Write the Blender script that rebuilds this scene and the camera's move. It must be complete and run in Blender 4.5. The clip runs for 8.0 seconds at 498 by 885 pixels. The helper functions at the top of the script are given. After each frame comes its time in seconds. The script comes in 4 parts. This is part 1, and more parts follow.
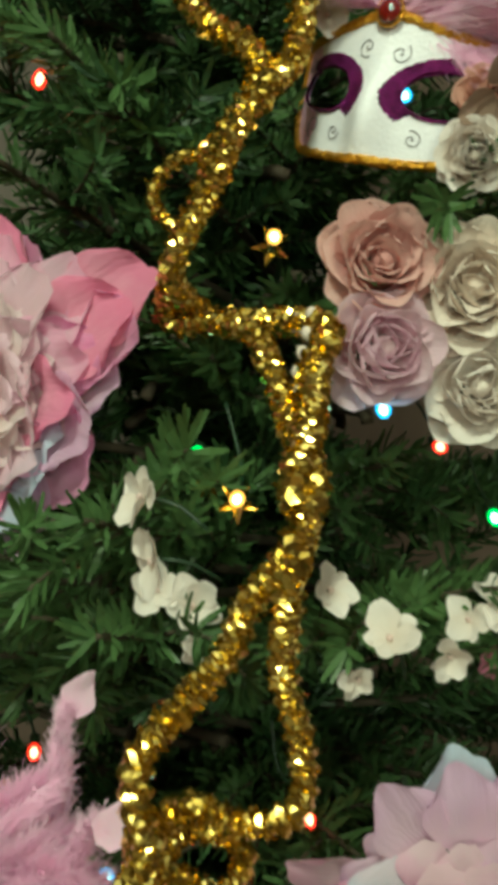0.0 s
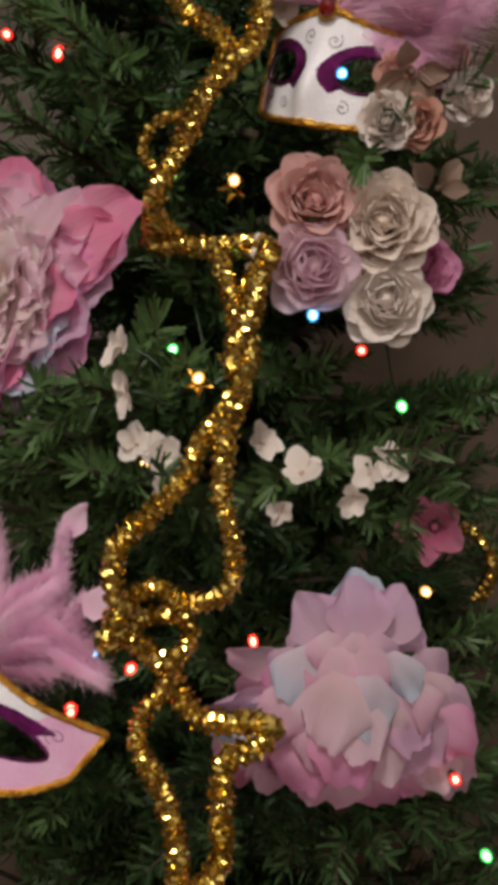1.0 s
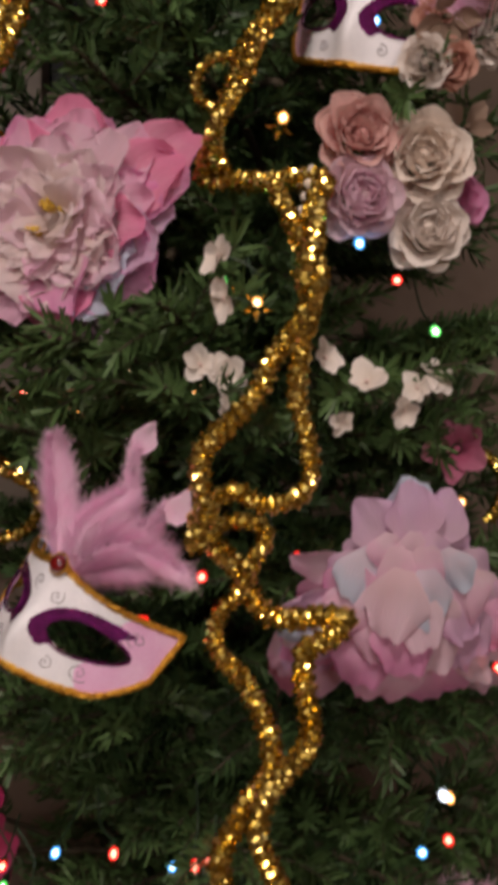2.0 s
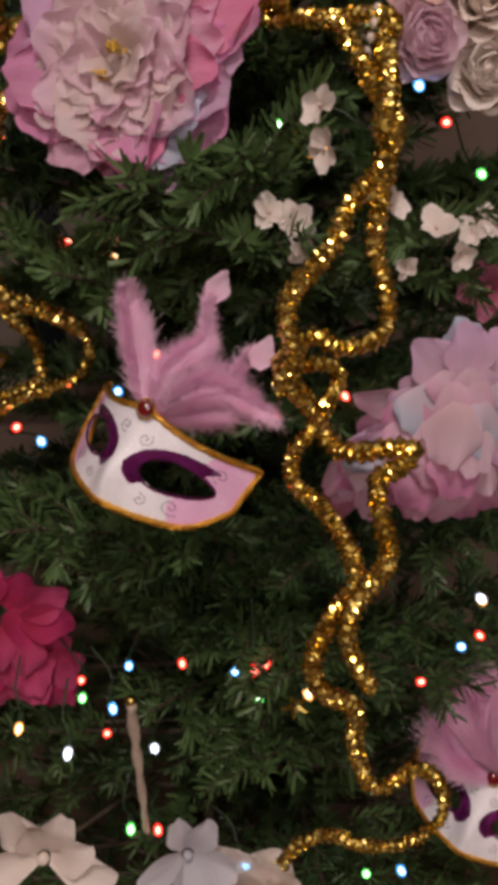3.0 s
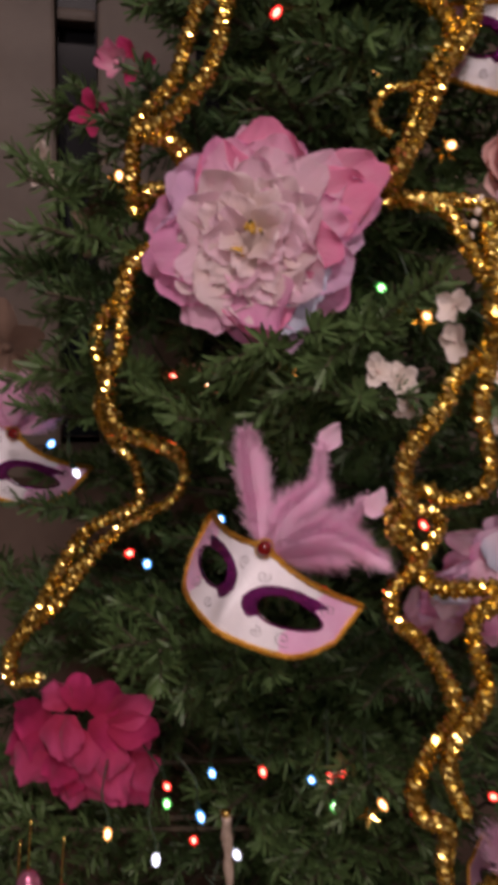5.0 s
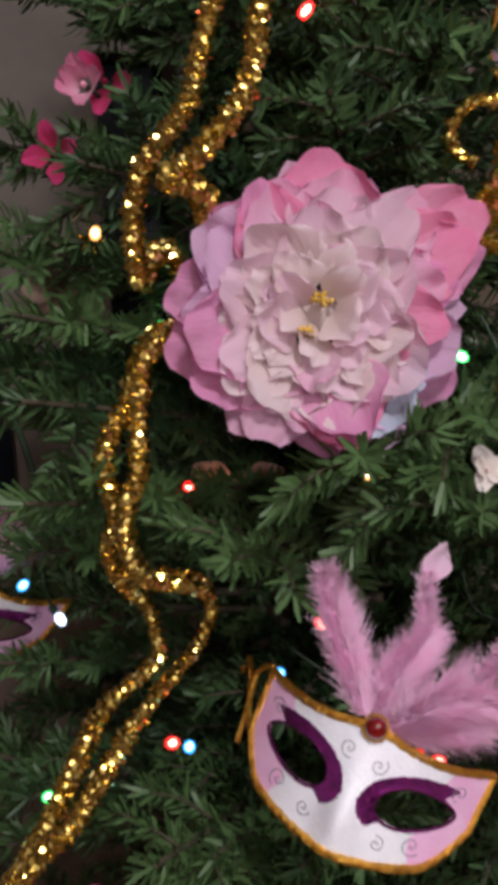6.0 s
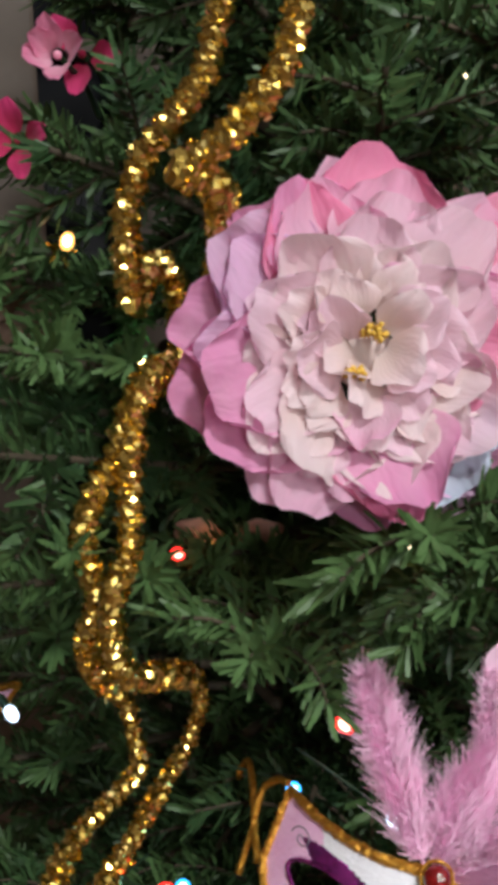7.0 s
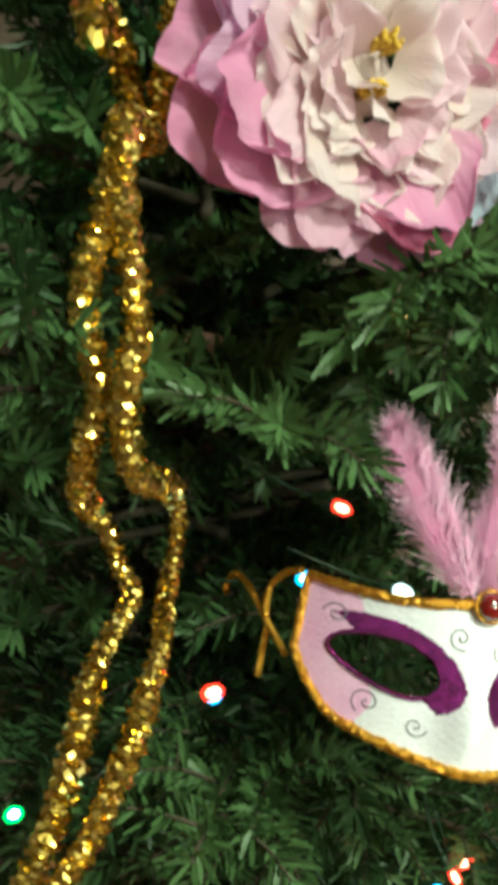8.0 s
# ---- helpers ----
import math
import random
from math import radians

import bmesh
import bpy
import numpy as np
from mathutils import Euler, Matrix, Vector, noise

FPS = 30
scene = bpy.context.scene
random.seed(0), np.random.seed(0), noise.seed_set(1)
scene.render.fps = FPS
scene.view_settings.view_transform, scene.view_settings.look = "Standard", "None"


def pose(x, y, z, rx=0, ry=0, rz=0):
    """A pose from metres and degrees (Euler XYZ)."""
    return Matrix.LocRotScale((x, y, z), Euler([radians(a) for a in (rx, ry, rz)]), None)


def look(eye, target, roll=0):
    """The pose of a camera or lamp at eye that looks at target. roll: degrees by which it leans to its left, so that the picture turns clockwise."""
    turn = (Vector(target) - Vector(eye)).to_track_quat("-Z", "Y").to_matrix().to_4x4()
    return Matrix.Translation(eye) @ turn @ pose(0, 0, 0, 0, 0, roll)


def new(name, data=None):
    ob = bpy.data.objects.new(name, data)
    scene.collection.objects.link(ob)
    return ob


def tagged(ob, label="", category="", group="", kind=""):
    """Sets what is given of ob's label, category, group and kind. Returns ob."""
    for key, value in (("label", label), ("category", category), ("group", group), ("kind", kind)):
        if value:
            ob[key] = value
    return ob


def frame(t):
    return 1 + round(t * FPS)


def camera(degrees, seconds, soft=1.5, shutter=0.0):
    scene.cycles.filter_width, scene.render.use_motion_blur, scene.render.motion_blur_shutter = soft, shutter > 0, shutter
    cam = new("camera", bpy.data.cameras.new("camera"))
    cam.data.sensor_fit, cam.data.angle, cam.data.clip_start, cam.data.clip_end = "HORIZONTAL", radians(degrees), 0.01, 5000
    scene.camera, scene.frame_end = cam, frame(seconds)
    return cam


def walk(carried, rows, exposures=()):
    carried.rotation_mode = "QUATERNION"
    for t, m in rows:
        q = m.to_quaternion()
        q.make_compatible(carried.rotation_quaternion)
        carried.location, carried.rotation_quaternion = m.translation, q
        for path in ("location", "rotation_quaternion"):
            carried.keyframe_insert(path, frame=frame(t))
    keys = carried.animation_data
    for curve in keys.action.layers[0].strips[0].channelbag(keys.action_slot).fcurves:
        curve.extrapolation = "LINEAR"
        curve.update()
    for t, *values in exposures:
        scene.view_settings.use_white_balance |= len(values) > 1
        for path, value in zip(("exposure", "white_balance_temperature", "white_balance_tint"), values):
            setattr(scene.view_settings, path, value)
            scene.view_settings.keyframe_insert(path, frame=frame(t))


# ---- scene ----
cam = camera(32.4, 8.0, soft=6.0, shutter=0.3)
PATH = [
    (0, (0.0, -0.3, 1.3), (0.0, 1.7, 1.265), 0.0),
    (0.5, (0.016, -0.372, 1.278), (0.032, 1.628, 1.248), 0.7),
    (1, (0.031, -0.418, 1.256), (0.003, 1.58, 1.168), 1.8),
    (1.5, (0.003, -0.438, 1.235), (0.064, 1.561, 1.243), 3.3),
    (2, (-0.048, -0.45, 1.211), (0.104, 1.542, 1.116), 0.5),
    (2.2, (-0.068, -0.468, 1.198), (0.112, 1.518, 1.045), -1.2),
    (3.3, (-0.147, -0.472, 1.233), (0.175, 1.43, 0.704), 0.1),
    (3.5, (-0.149, -0.485, 1.239), (0.16, 1.418, 0.706), 0.1),
    (4, (-0.169, -0.524, 1.237), (0.159, 1.383, 0.73), 0.7),
    (4.5, (-0.199, -0.539, 1.26), (0.155, 1.38, 0.82), 0.9),
    (5, (-0.232, -0.49, 1.288), (0.145, 1.44, 0.925), 1.5),
    (5.2, (-0.254, -0.455, 1.3), (0.168, 1.47, 0.959), 0.6),
    (6.3, (-0.298, -0.265, 1.326), (0.43, 1.574, 1.03), -3.2),
    (6.5, (-0.292, -0.243, 1.328), (0.47, 1.587, 1.057), -3.1),
    (7, (-0.301, -0.206, 1.329), (0.529, 1.591, 1.044), -1.6),
    (7.5, (-0.342, -0.181, 1.304), (0.664, 1.513, 0.958), -4.7),
    (8, (-0.373, -0.14, 1.269), (0.869, 1.348, 0.779), -6.4),
]
walk(cam, [(t, look(eye, target, roll)) for t, eye, target, roll in PATH],
     [(0, 0.33, 6500, -31), (0.5, 0.15, 6500, -5), (1, -0.15, 6500, 9), (2, -0.2, 6800, 17), (4, -0.28, 6800, 26), (5.2, -0.25, 6700, 32), (6.3, 0.45, 5650, 8), (7, 0.65, 5750, 4), (8, 1.05, 6150, -27)])

# ---------------- world and lights ----------------
world = bpy.data.worlds.new("night_room")
scene.world = world
world.use_nodes = True
world.node_tree.nodes["Background"].inputs[0].default_value = (0.9, 0.75, 0.6, 1)
world.node_tree.nodes["Background"].inputs[1].default_value = 0.02

# unseen ceiling lamp, added to light the tree from above
ADDED_CEILING_LAMP = (-0.25, -1.15, 2.42)
# two unseen wall lamps, added as frontal fill on the tree
ADDED_WALL_LAMPS = [(-0.85, -2.78, 1.8), (0.65, -2.78, 1.8)]
GLOW = (1.0, 0.90, 0.82)
for spot, turn, power in [(ADDED_CEILING_LAMP, 0, 24.0)] + [(w, 90, 13.5) for w in ADDED_WALL_LAMPS]:
    data = bpy.data.lights.new("added_lamp_glow", "AREA")
    data.shape, data.size, data.energy, data.color = "DISK", 0.26, power, GLOW
    new("added_lamp_glow", data).matrix_world = pose(spot[0], spot[1] + (0.05 if turn else 0), spot[2] - (0 if turn else 0.03), turn)

# ---------------- materials ----------------


def material(name, dark, light, scale=40.0, rough=0.6, metal=0.0, bump=0.0, bump_scale=200.0, sheer=0.0, random_mix=0.0, coat=0.0):
    """Two-tone noise colour at two scales, with optional relief, see-through light and per-object change."""
    m = bpy.data.materials.new(name)
    m.use_nodes = True
    n, l = m.node_tree.nodes, m.node_tree.links
    bsdf = n["Principled BSDF"]
    co = n.new("ShaderNodeTexCoord")
    big, fine = n.new("ShaderNodeTexNoise"), n.new("ShaderNodeTexNoise")
    big.inputs["Scale"].default_value, big.inputs["Detail"].default_value = scale, 4
    fine.inputs["Scale"].default_value, fine.inputs["Detail"].default_value = scale * 7, 3
    l.new(co.outputs["Object"], big.inputs["Vector"])
    l.new(co.outputs["Object"], fine.inputs["Vector"])
    add = n.new("ShaderNodeMath")
    add.operation = "MULTIPLY_ADD"
    add.inputs[1].default_value = 0.35
    l.new(fine.outputs["Fac"], add.inputs[0])
    l.new(big.outputs["Fac"], add.inputs[2])
    last = add.outputs[0]
    if random_mix:
        info, more = n.new("ShaderNodeObjectInfo"), n.new("ShaderNodeMath")
        more.operation = "MULTIPLY_ADD"
        more.inputs[1].default_value = random_mix
        l.new(info.outputs["Random"], more.inputs[0])
        l.new(last, more.inputs[2])
        last = more.outputs[0]
    ramp = n.new("ShaderNodeValToRGB")
    ramp.color_ramp.elements[0].position, ramp.color_ramp.elements[1].position = 0.42, 0.95 + random_mix * 0.6
    ramp.color_ramp.elements[0].color, ramp.color_ramp.elements[1].color = (*dark, 1), (*light, 1)
    l.new(last, ramp.inputs[0])
    l.new(ramp.outputs[0], bsdf.inputs["Base Color"])
    bsdf.inputs["Roughness"].default_value, bsdf.inputs["Metallic"].default_value = rough, metal
    bsdf.inputs["Coat Weight"].default_value = coat
    if bump:
        relief, grain = n.new("ShaderNodeBump"), n.new("ShaderNodeTexNoise")
        grain.inputs["Scale"].default_value, grain.inputs["Detail"].default_value = bump_scale, 4
        l.new(co.outputs["Object"], grain.inputs["Vector"])
        relief.inputs["Strength"].default_value, relief.inputs["Distance"].default_value = bump, 0.002
        l.new(grain.outputs["Fac"], relief.inputs["Height"])
        l.new(relief.outputs[0], bsdf.inputs["Normal"])
    if sheer:
        through_it, mix = n.new("ShaderNodeBsdfTranslucent"), n.new("ShaderNodeMixShader")
        mix.inputs[0].default_value = sheer
        l.new(ramp.outputs[0], through_it.inputs[0])
        l.new(bsdf.outputs[0], mix.inputs[1])
        l.new(through_it.outputs[0], mix.inputs[2])
        l.new(mix.outputs[0], n["Material Output"].inputs["Surface"])
    return m


def petal_material(name, heart, edge, sheer=0.38):
    """Dyed cloth: one colour at the heart, another at the edge, along the petal's own length, with veins."""
    m = bpy.data.materials.new(name)
    m.use_nodes = True
    n, l = m.node_tree.nodes, m.node_tree.links
    bsdf = n["Principled BSDF"]
    uv, split = n.new("ShaderNodeUVMap"), n.new("ShaderNodeSeparateXYZ")
    l.new(uv.outputs[0], split.inputs[0])
    info, noise_tex, co = n.new("ShaderNodeObjectInfo"), n.new("ShaderNodeTexNoise"), n.new("ShaderNodeTexCoord")
    noise_tex.inputs["Scale"].default_value, noise_tex.inputs["Detail"].default_value = 70, 5
    shift = n.new("ShaderNodeVectorMath")
    l.new(co.outputs["Object"], shift.inputs[0])
    l.new(info.outputs["Random"], shift.inputs[1])
    l.new(shift.outputs[0], noise_tex.inputs["Vector"])
    add = n.new("ShaderNodeMath")
    add.operation = "MULTIPLY_ADD"
    add.inputs[1].default_value = 0.9
    l.new(noise_tex.outputs["Fac"], add.inputs[0])
    l.new(split.outputs[1], add.inputs[2])
    ramp = n.new("ShaderNodeValToRGB")
    ramp.color_ramp.elements[0].position, ramp.color_ramp.elements[1].position = 0.45, 1.35
    ramp.color_ramp.elements[1].position = 1.0
    scale_it = n.new("ShaderNodeMath")
    scale_it.operation = "MULTIPLY"
    scale_it.inputs[1].default_value = 0.72
    l.new(add.outputs[0], scale_it.inputs[0])
    ramp.color_ramp.elements[0].color, ramp.color_ramp.elements[1].color = (*heart, 1), (*edge, 1)
    l.new(scale_it.outputs[0], ramp.inputs[0])
    l.new(ramp.outputs[0], bsdf.inputs["Base Color"])
    bsdf.inputs["Roughness"].default_value = 0.75
    bsdf.inputs["Sheen Weight"].default_value = 0.2
    wave, relief = n.new("ShaderNodeTexWave"), n.new("ShaderNodeBump")
    wave.inputs["Scale"].default_value, wave.inputs["Distortion"].default_value = 4, 9
    l.new(uv.outputs[0], wave.inputs["Vector"])
    relief.inputs["Strength"].default_value, relief.inputs["Distance"].default_value = 0.30, 0.0006
    l.new(wave.outputs["Fac"], relief.inputs["Height"])
    l.new(relief.outputs[0], bsdf.inputs["Normal"])
    through_it, mix = n.new("ShaderNodeBsdfTranslucent"), n.new("ShaderNodeMixShader")
    mix.inputs[0].default_value = sheer
    l.new(ramp.outputs[0], through_it.inputs[0])
    l.new(bsdf.outputs[0], mix.inputs[1])
    l.new(through_it.outputs[0], mix.inputs[2])
    l.new(mix.outputs[0], n["Material Output"].inputs["Surface"])
    return m


def glow_material(name, colour, strength, clear=0.0):
    m = bpy.data.materials.new(name)
    m.use_nodes = True
    n, l = m.node_tree.nodes, m.node_tree.links
    n.remove(n["Principled BSDF"])
    e = n.new("ShaderNodeEmission")
    e.inputs[0].default_value, e.inputs[1].default_value = (*colour, 1), strength
    last = e.outputs[0]
    if clear:
        window_part, mix = n.new("ShaderNodeBsdfTransparent"), n.new("ShaderNodeMixShader")
        mix.inputs[0].default_value = clear
        l.new(last, mix.inputs[1])
        l.new(window_part.outputs[0], mix.inputs[2])
        last = mix.outputs[0]
    l.new(last, n["Material Output"].inputs["Surface"])
    return m


NEEDLE = material("needle_green", (0.006, 0.032, 0.012), (0.080, 0.150, 0.048), 25, 0.5, random_mix=0.5, sheer=0.15)
BARK = material("branch_brown", (0.03, 0.025, 0.015), (0.08, 0.06, 0.035), 60, 0.8, bump=0.4)
GOLD = material("gold_foil", (0.54, 0.36, 0.045), (0.95, 0.74, 0.24), 90, 0.20, metal=1.0)
GOLD_FRINGE = material("gold_fringe", (0.62, 0.44, 0.07), (0.97, 0.83, 0.36), 90, 0.13, metal=1.0)
GOLD_GLITTER = material("gold_glitter", (0.50, 0.22, 0.02), (0.80, 0.46, 0.07), 300, 0.3, metal=0.9, bump=0.6, bump_scale=900)
PURPLE_GLITTER = material("purple_glitter", (0.045, 0.003, 0.03), (0.34, 0.03, 0.27), 260, 0.24, metal=0.8, bump=0.8, bump_scale=1200)
MASK_WHITE = material("mask_white", (0.74, 0.74, 0.80), (0.88, 0.87, 0.92), 60, 0.45, bump=0.25, bump_scale=500)
MASK_PINK = material("mask_pink", (0.80, 0.42, 0.68), (0.88, 0.58, 0.80), 60, 0.45, bump=0.25, bump_scale=500)
INK = material("scroll_ink", (0.10, 0.09, 0.11), (0.22, 0.19, 0.22), 80, 0.4)
RED_GEM = material("red_gem", (0.07, 0.002, 0.002), (0.30, 0.006, 0.006), 60, 0.08, coat=1.0)
FEATHER = material("pink_feather", (0.97, 0.60, 0.82), (0.98, 0.78, 0.92), 50, 0.85, sheer=0.36)
YELLOW = material("stamen_yellow", (0.55, 0.32, 0.03), (0.80, 0.55, 0.08), 200, 0.7)
WIRE = material("wire_green", (0.01, 0.025, 0.012), (0.02, 0.05, 0.02), 80, 0.5)
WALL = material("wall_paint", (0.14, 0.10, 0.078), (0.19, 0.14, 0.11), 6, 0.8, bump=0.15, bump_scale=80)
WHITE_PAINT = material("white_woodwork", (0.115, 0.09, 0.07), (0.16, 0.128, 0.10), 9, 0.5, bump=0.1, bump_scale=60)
CEILING = material("ceiling_paint", (0.66, 0.62, 0.56), (0.74, 0.70, 0.64), 5, 0.9, bump=0.1)
FLOORING = material("floor_wood", (0.16, 0.09, 0.05), (0.28, 0.17, 0.09), 8, 0.5, bump=0.2)
GLASS = material("night_glass", (0.005, 0.006, 0.008), (0.01, 0.012, 0.016), 3, 0.25)
GLASS.node_tree.nodes["Principled BSDF"].inputs["Specular IOR Level"].default_value = 0.08
PINK_GLASS = material("pink_bauble", (0.55, 0.14, 0.28), (0.80, 0.35, 0.50), 120, 0.15, metal=0.7)
ICICLE = material("frosted_icicle", (0.42, 0.33, 0.26), (0.62, 0.52, 0.44), 150, 0.25, sheer=0.3)

PETAL = {
    "pink": petal_material("petal_pink", (0.84, 0.51, 0.67), (0.81, 0.34, 0.60), 0.5),
    "lavender": petal_material("petal_lavender", (0.82, 0.59, 0.74), (0.77, 0.51, 0.74), 0.5),
    "rosy": petal_material("petal_rosy", (0.86, 0.66, 0.75), (0.84, 0.50, 0.68), 0.5),
    "hot": petal_material("petal_hot_pink", (0.84, 0.42, 0.56), (0.76, 0.23, 0.41)),
    "blue": petal_material("petal_pale_blue", (0.702, 0.612, 0.720), (0.522, 0.594, 0.720)),
    "blush": petal_material("petal_blush", (0.84, 0.64, 0.69), (0.85, 0.65, 0.76), 0.5),
    "cream": petal_material("petal_cream", (0.82, 0.68, 0.64), (0.86, 0.74, 0.77), 0.5),
    "tan": petal_material("petal_tan", (0.26, 0.17, 0.12), (0.36, 0.25, 0.19)),
    "ivory": petal_material("petal_ivory", (0.82, 0.69, 0.60), (0.88, 0.79, 0.72), 0.3),
    "dusty": petal_material("petal_dusty_rose", (0.72, 0.38, 0.36), (0.78, 0.50, 0.47)),
    "white": petal_material("petal_white", (0.83, 0.74, 0.67), (0.88, 0.81, 0.77), 0.3),
    "magenta": petal_material("petal_magenta", (0.44, 0.012, 0.08), (0.60, 0.03, 0.17)),
    "crimson": petal_material("petal_crimson", (0.50, 0.025, 0.10), (0.66, 0.08, 0.24)),
    "rouge": petal_material("petal_rouge", (0.46, 0.10, 0.20), (0.60, 0.20, 0.32)),
    "salmon": petal_material("petal_salmon", (0.62, 0.30, 0.22), (0.70, 0.40, 0.32)),
    "grey": petal_material("petal_grey_white", (0.60, 0.60, 0.66), (0.72, 0.72, 0.80)),
}

# ---------------- shared building functions ----------------


def mesh_from(name, verts, faces, mats, smooth=True, uvs=None, face_mats=None):
    me = bpy.data.meshes.new(name)
    me.from_pydata([tuple(v) for v in verts], [], [tuple(f) for f in faces])
    for m in mats if isinstance(mats, (list, tuple)) else [mats]:
        me.materials.append(m)
    if smooth:
        me.polygons.foreach_set("use_smooth", [True] * len(me.polygons))
    if face_mats is not None:
        me.polygons.foreach_set("material_index", face_mats)
    if uvs is not None:
        layer = me.uv_layers.new(name="UVMap")
        idx = np.empty(len(me.loops), int)
        me.loops.foreach_get("vertex_index", idx)
        layer.data.foreach_set("uv", np.asarray(uvs)[idx].ravel())
    me.update()
    return me


def child(name, mesh, parent, local=None, label=""):
    ob = new(name, mesh)
    ob.parent = parent
    if local is not None:
        ob.matrix_basis = local
    return tagged(ob, label)


def part(name, bm, mat, parent, label=""):
    me = bpy.data.meshes.new(name)
    bm.to_mesh(me)
    bm.free()
    me.materials.append(mat)
    me.polygons.foreach_set("use_smooth", [True] * len(me.polygons))
    return child(name, me, parent, None, label)


def facing(place, ahead, roll=0.0, up=(0, 0, 1)):
    """A pose whose +Z points ahead (out of a flower's face) and whose +Y is as near to up as can be."""
    z = Vector(ahead).normalized()
    x = Vector(up).cross(z).normalized()
    y = z.cross(x)
    m = Matrix((x, y, z)).transposed().to_4x4()
    m.translation = place
    return m @ pose(0, 0, 0, 0, 0, roll)


def curve_points(points, step):
    """Evenly spaced points on a Catmull-Rom line through the given ones."""
    p = [np.array(v, float) for v in points]
    p = [2 * p[0] - p[1]] + p + [2 * p[-1] - p[-2]]
    line = []
    for a, b, c, d in zip(p, p[1:], p[2:], p[3:]):
        for t in np.linspace(0, 1, 24, endpoint=False):
            line.append(0.5 * (2 * b + (c - a) * t + (2 * a - 5 * b + 4 * c - d) * t**2 + (3 * b - a - 3 * c + d) * t**3))
    line.append(p[-2])
    line = np.array(line)
    run = np.r_[0, np.cumsum(np.linalg.norm(np.diff(line, axis=0), axis=1))]
    s = np.linspace(0, run[-1], max(3, int(run[-1] / step)))
    return np.stack([np.interp(s, run, line[:, k]) for k in range(3)], 1)


def rings(line, closed=False):
    """Two side vectors at every point of a line, carried along without twisting."""
    along = np.gradient(line, axis=0)
    along /= np.linalg.norm(along, axis=1)[:, None] + 1e-12
    side = np.cross(along[0], (0.3, 0.2, 0.93))
    out = []
    for a in along:
        side = side - a * (side @ a)
        side /= np.linalg.norm(side) + 1e-12
        out.append((side.copy(), np.cross(a, side)))
    return along, out


def tube(line, radius, sides=8, jitter=0.0, twist=0.0, lobes=0.0, seed=0, ridges=0.0, pitch=4.0, starts=2):
    """Vertices and faces of a tube; jitter breaks it into uneven facets, lobes and twist make it a rope."""
    rng = np.random.default_rng(seed)
    along, sides_at = rings(line)
    count = len(line)
    radius = np.broadcast_to(radius, count)
    verts, faces = [], []
    for i, (p, (u, v)) in enumerate(zip(line, sides_at)):
        for k in range(sides):
            a = 2 * np.pi * (k + 0.5 * (i % 2)) / sides
            r = radius[i] * (1 + lobes * np.cos(2 * a - twist * i) + ridges * np.cos(starts * a + 2 * np.pi * i / pitch)) * (1 + jitter * rng.uniform(-1, 1))
            verts.append(p + r * (np.cos(a) * u + np.sin(a) * v) + along[i] * (jitter * radius[i] * 0.35 * rng.uniform(-1, 1)))
    for i in range(count - 1):
        for k in range(sides):
            a, b = i * sides + k, i * sides + (k + 1) % sides
            c, d = a + sides, b + sides
            if i % 2:
                faces += [(a, b, d), (a, d, c)]
            else:
                faces += [(a, b, c), (b, d, c)]
    faces += [tuple(range(sides))[::-1], tuple(range((count - 1) * sides, count * sides))]
    return verts, faces


def petal_mesh(name, length, width, cup, curl, ruffle, seed, mat, point=0.0, n=12):
    """A petal: base at the origin, length along +Y, upper face to +Z, cupped across, curled and ruffled at the rim."""
    rng = np.random.default_rng(seed)
    ph = rng.uniform(0, 6.28, 4)
    verts, uvs, faces = [], [], []
    for j in range(n):
        v = j / (n - 1)
        w = width / 2 * (0.30 + 0.70 * np.sin(np.pi / 2 * min(1, v * 1.6))) * np.sqrt(1 - 0.42 * max(0, (v - 0.5) / 0.5) ** 2.6) * (1 - point * v**2)
        for i in range(n):
            u = 2 * i / (n - 1) - 1
            x = u * w
            y = length * (v - 0.52 * v**2 * (1 - np.sqrt(1 - 0.85 * u * u)) + (0.012 + 0.25 * ruffle) * v * v * np.sin(5 * u + ph[0]) + 0.14 * ruffle * v * v * np.sin(11 * u + ph[2]))
            z = cup * u * u * w + curl * length * v * v
            z += ruffle * v * v * (0.6 * np.sin(4.5 * u + ph[1]) + 0.4 * np.sin(9 * u + ph[2])) * width
            z += 0.05 * width * np.sin(6 * v + ph[3]) * (1 - u * u) * v
            verts.append((x, y, z))
            uvs.append((i / (n - 1), v))
    for j in range(n - 1):
        for i in range(n - 1):
            a = j * n + i
            faces.append((a, a + 1, a + n + 1, a + n))
    return mesh_from(name, verts, faces, mat, True, uvs)


_petals = {}


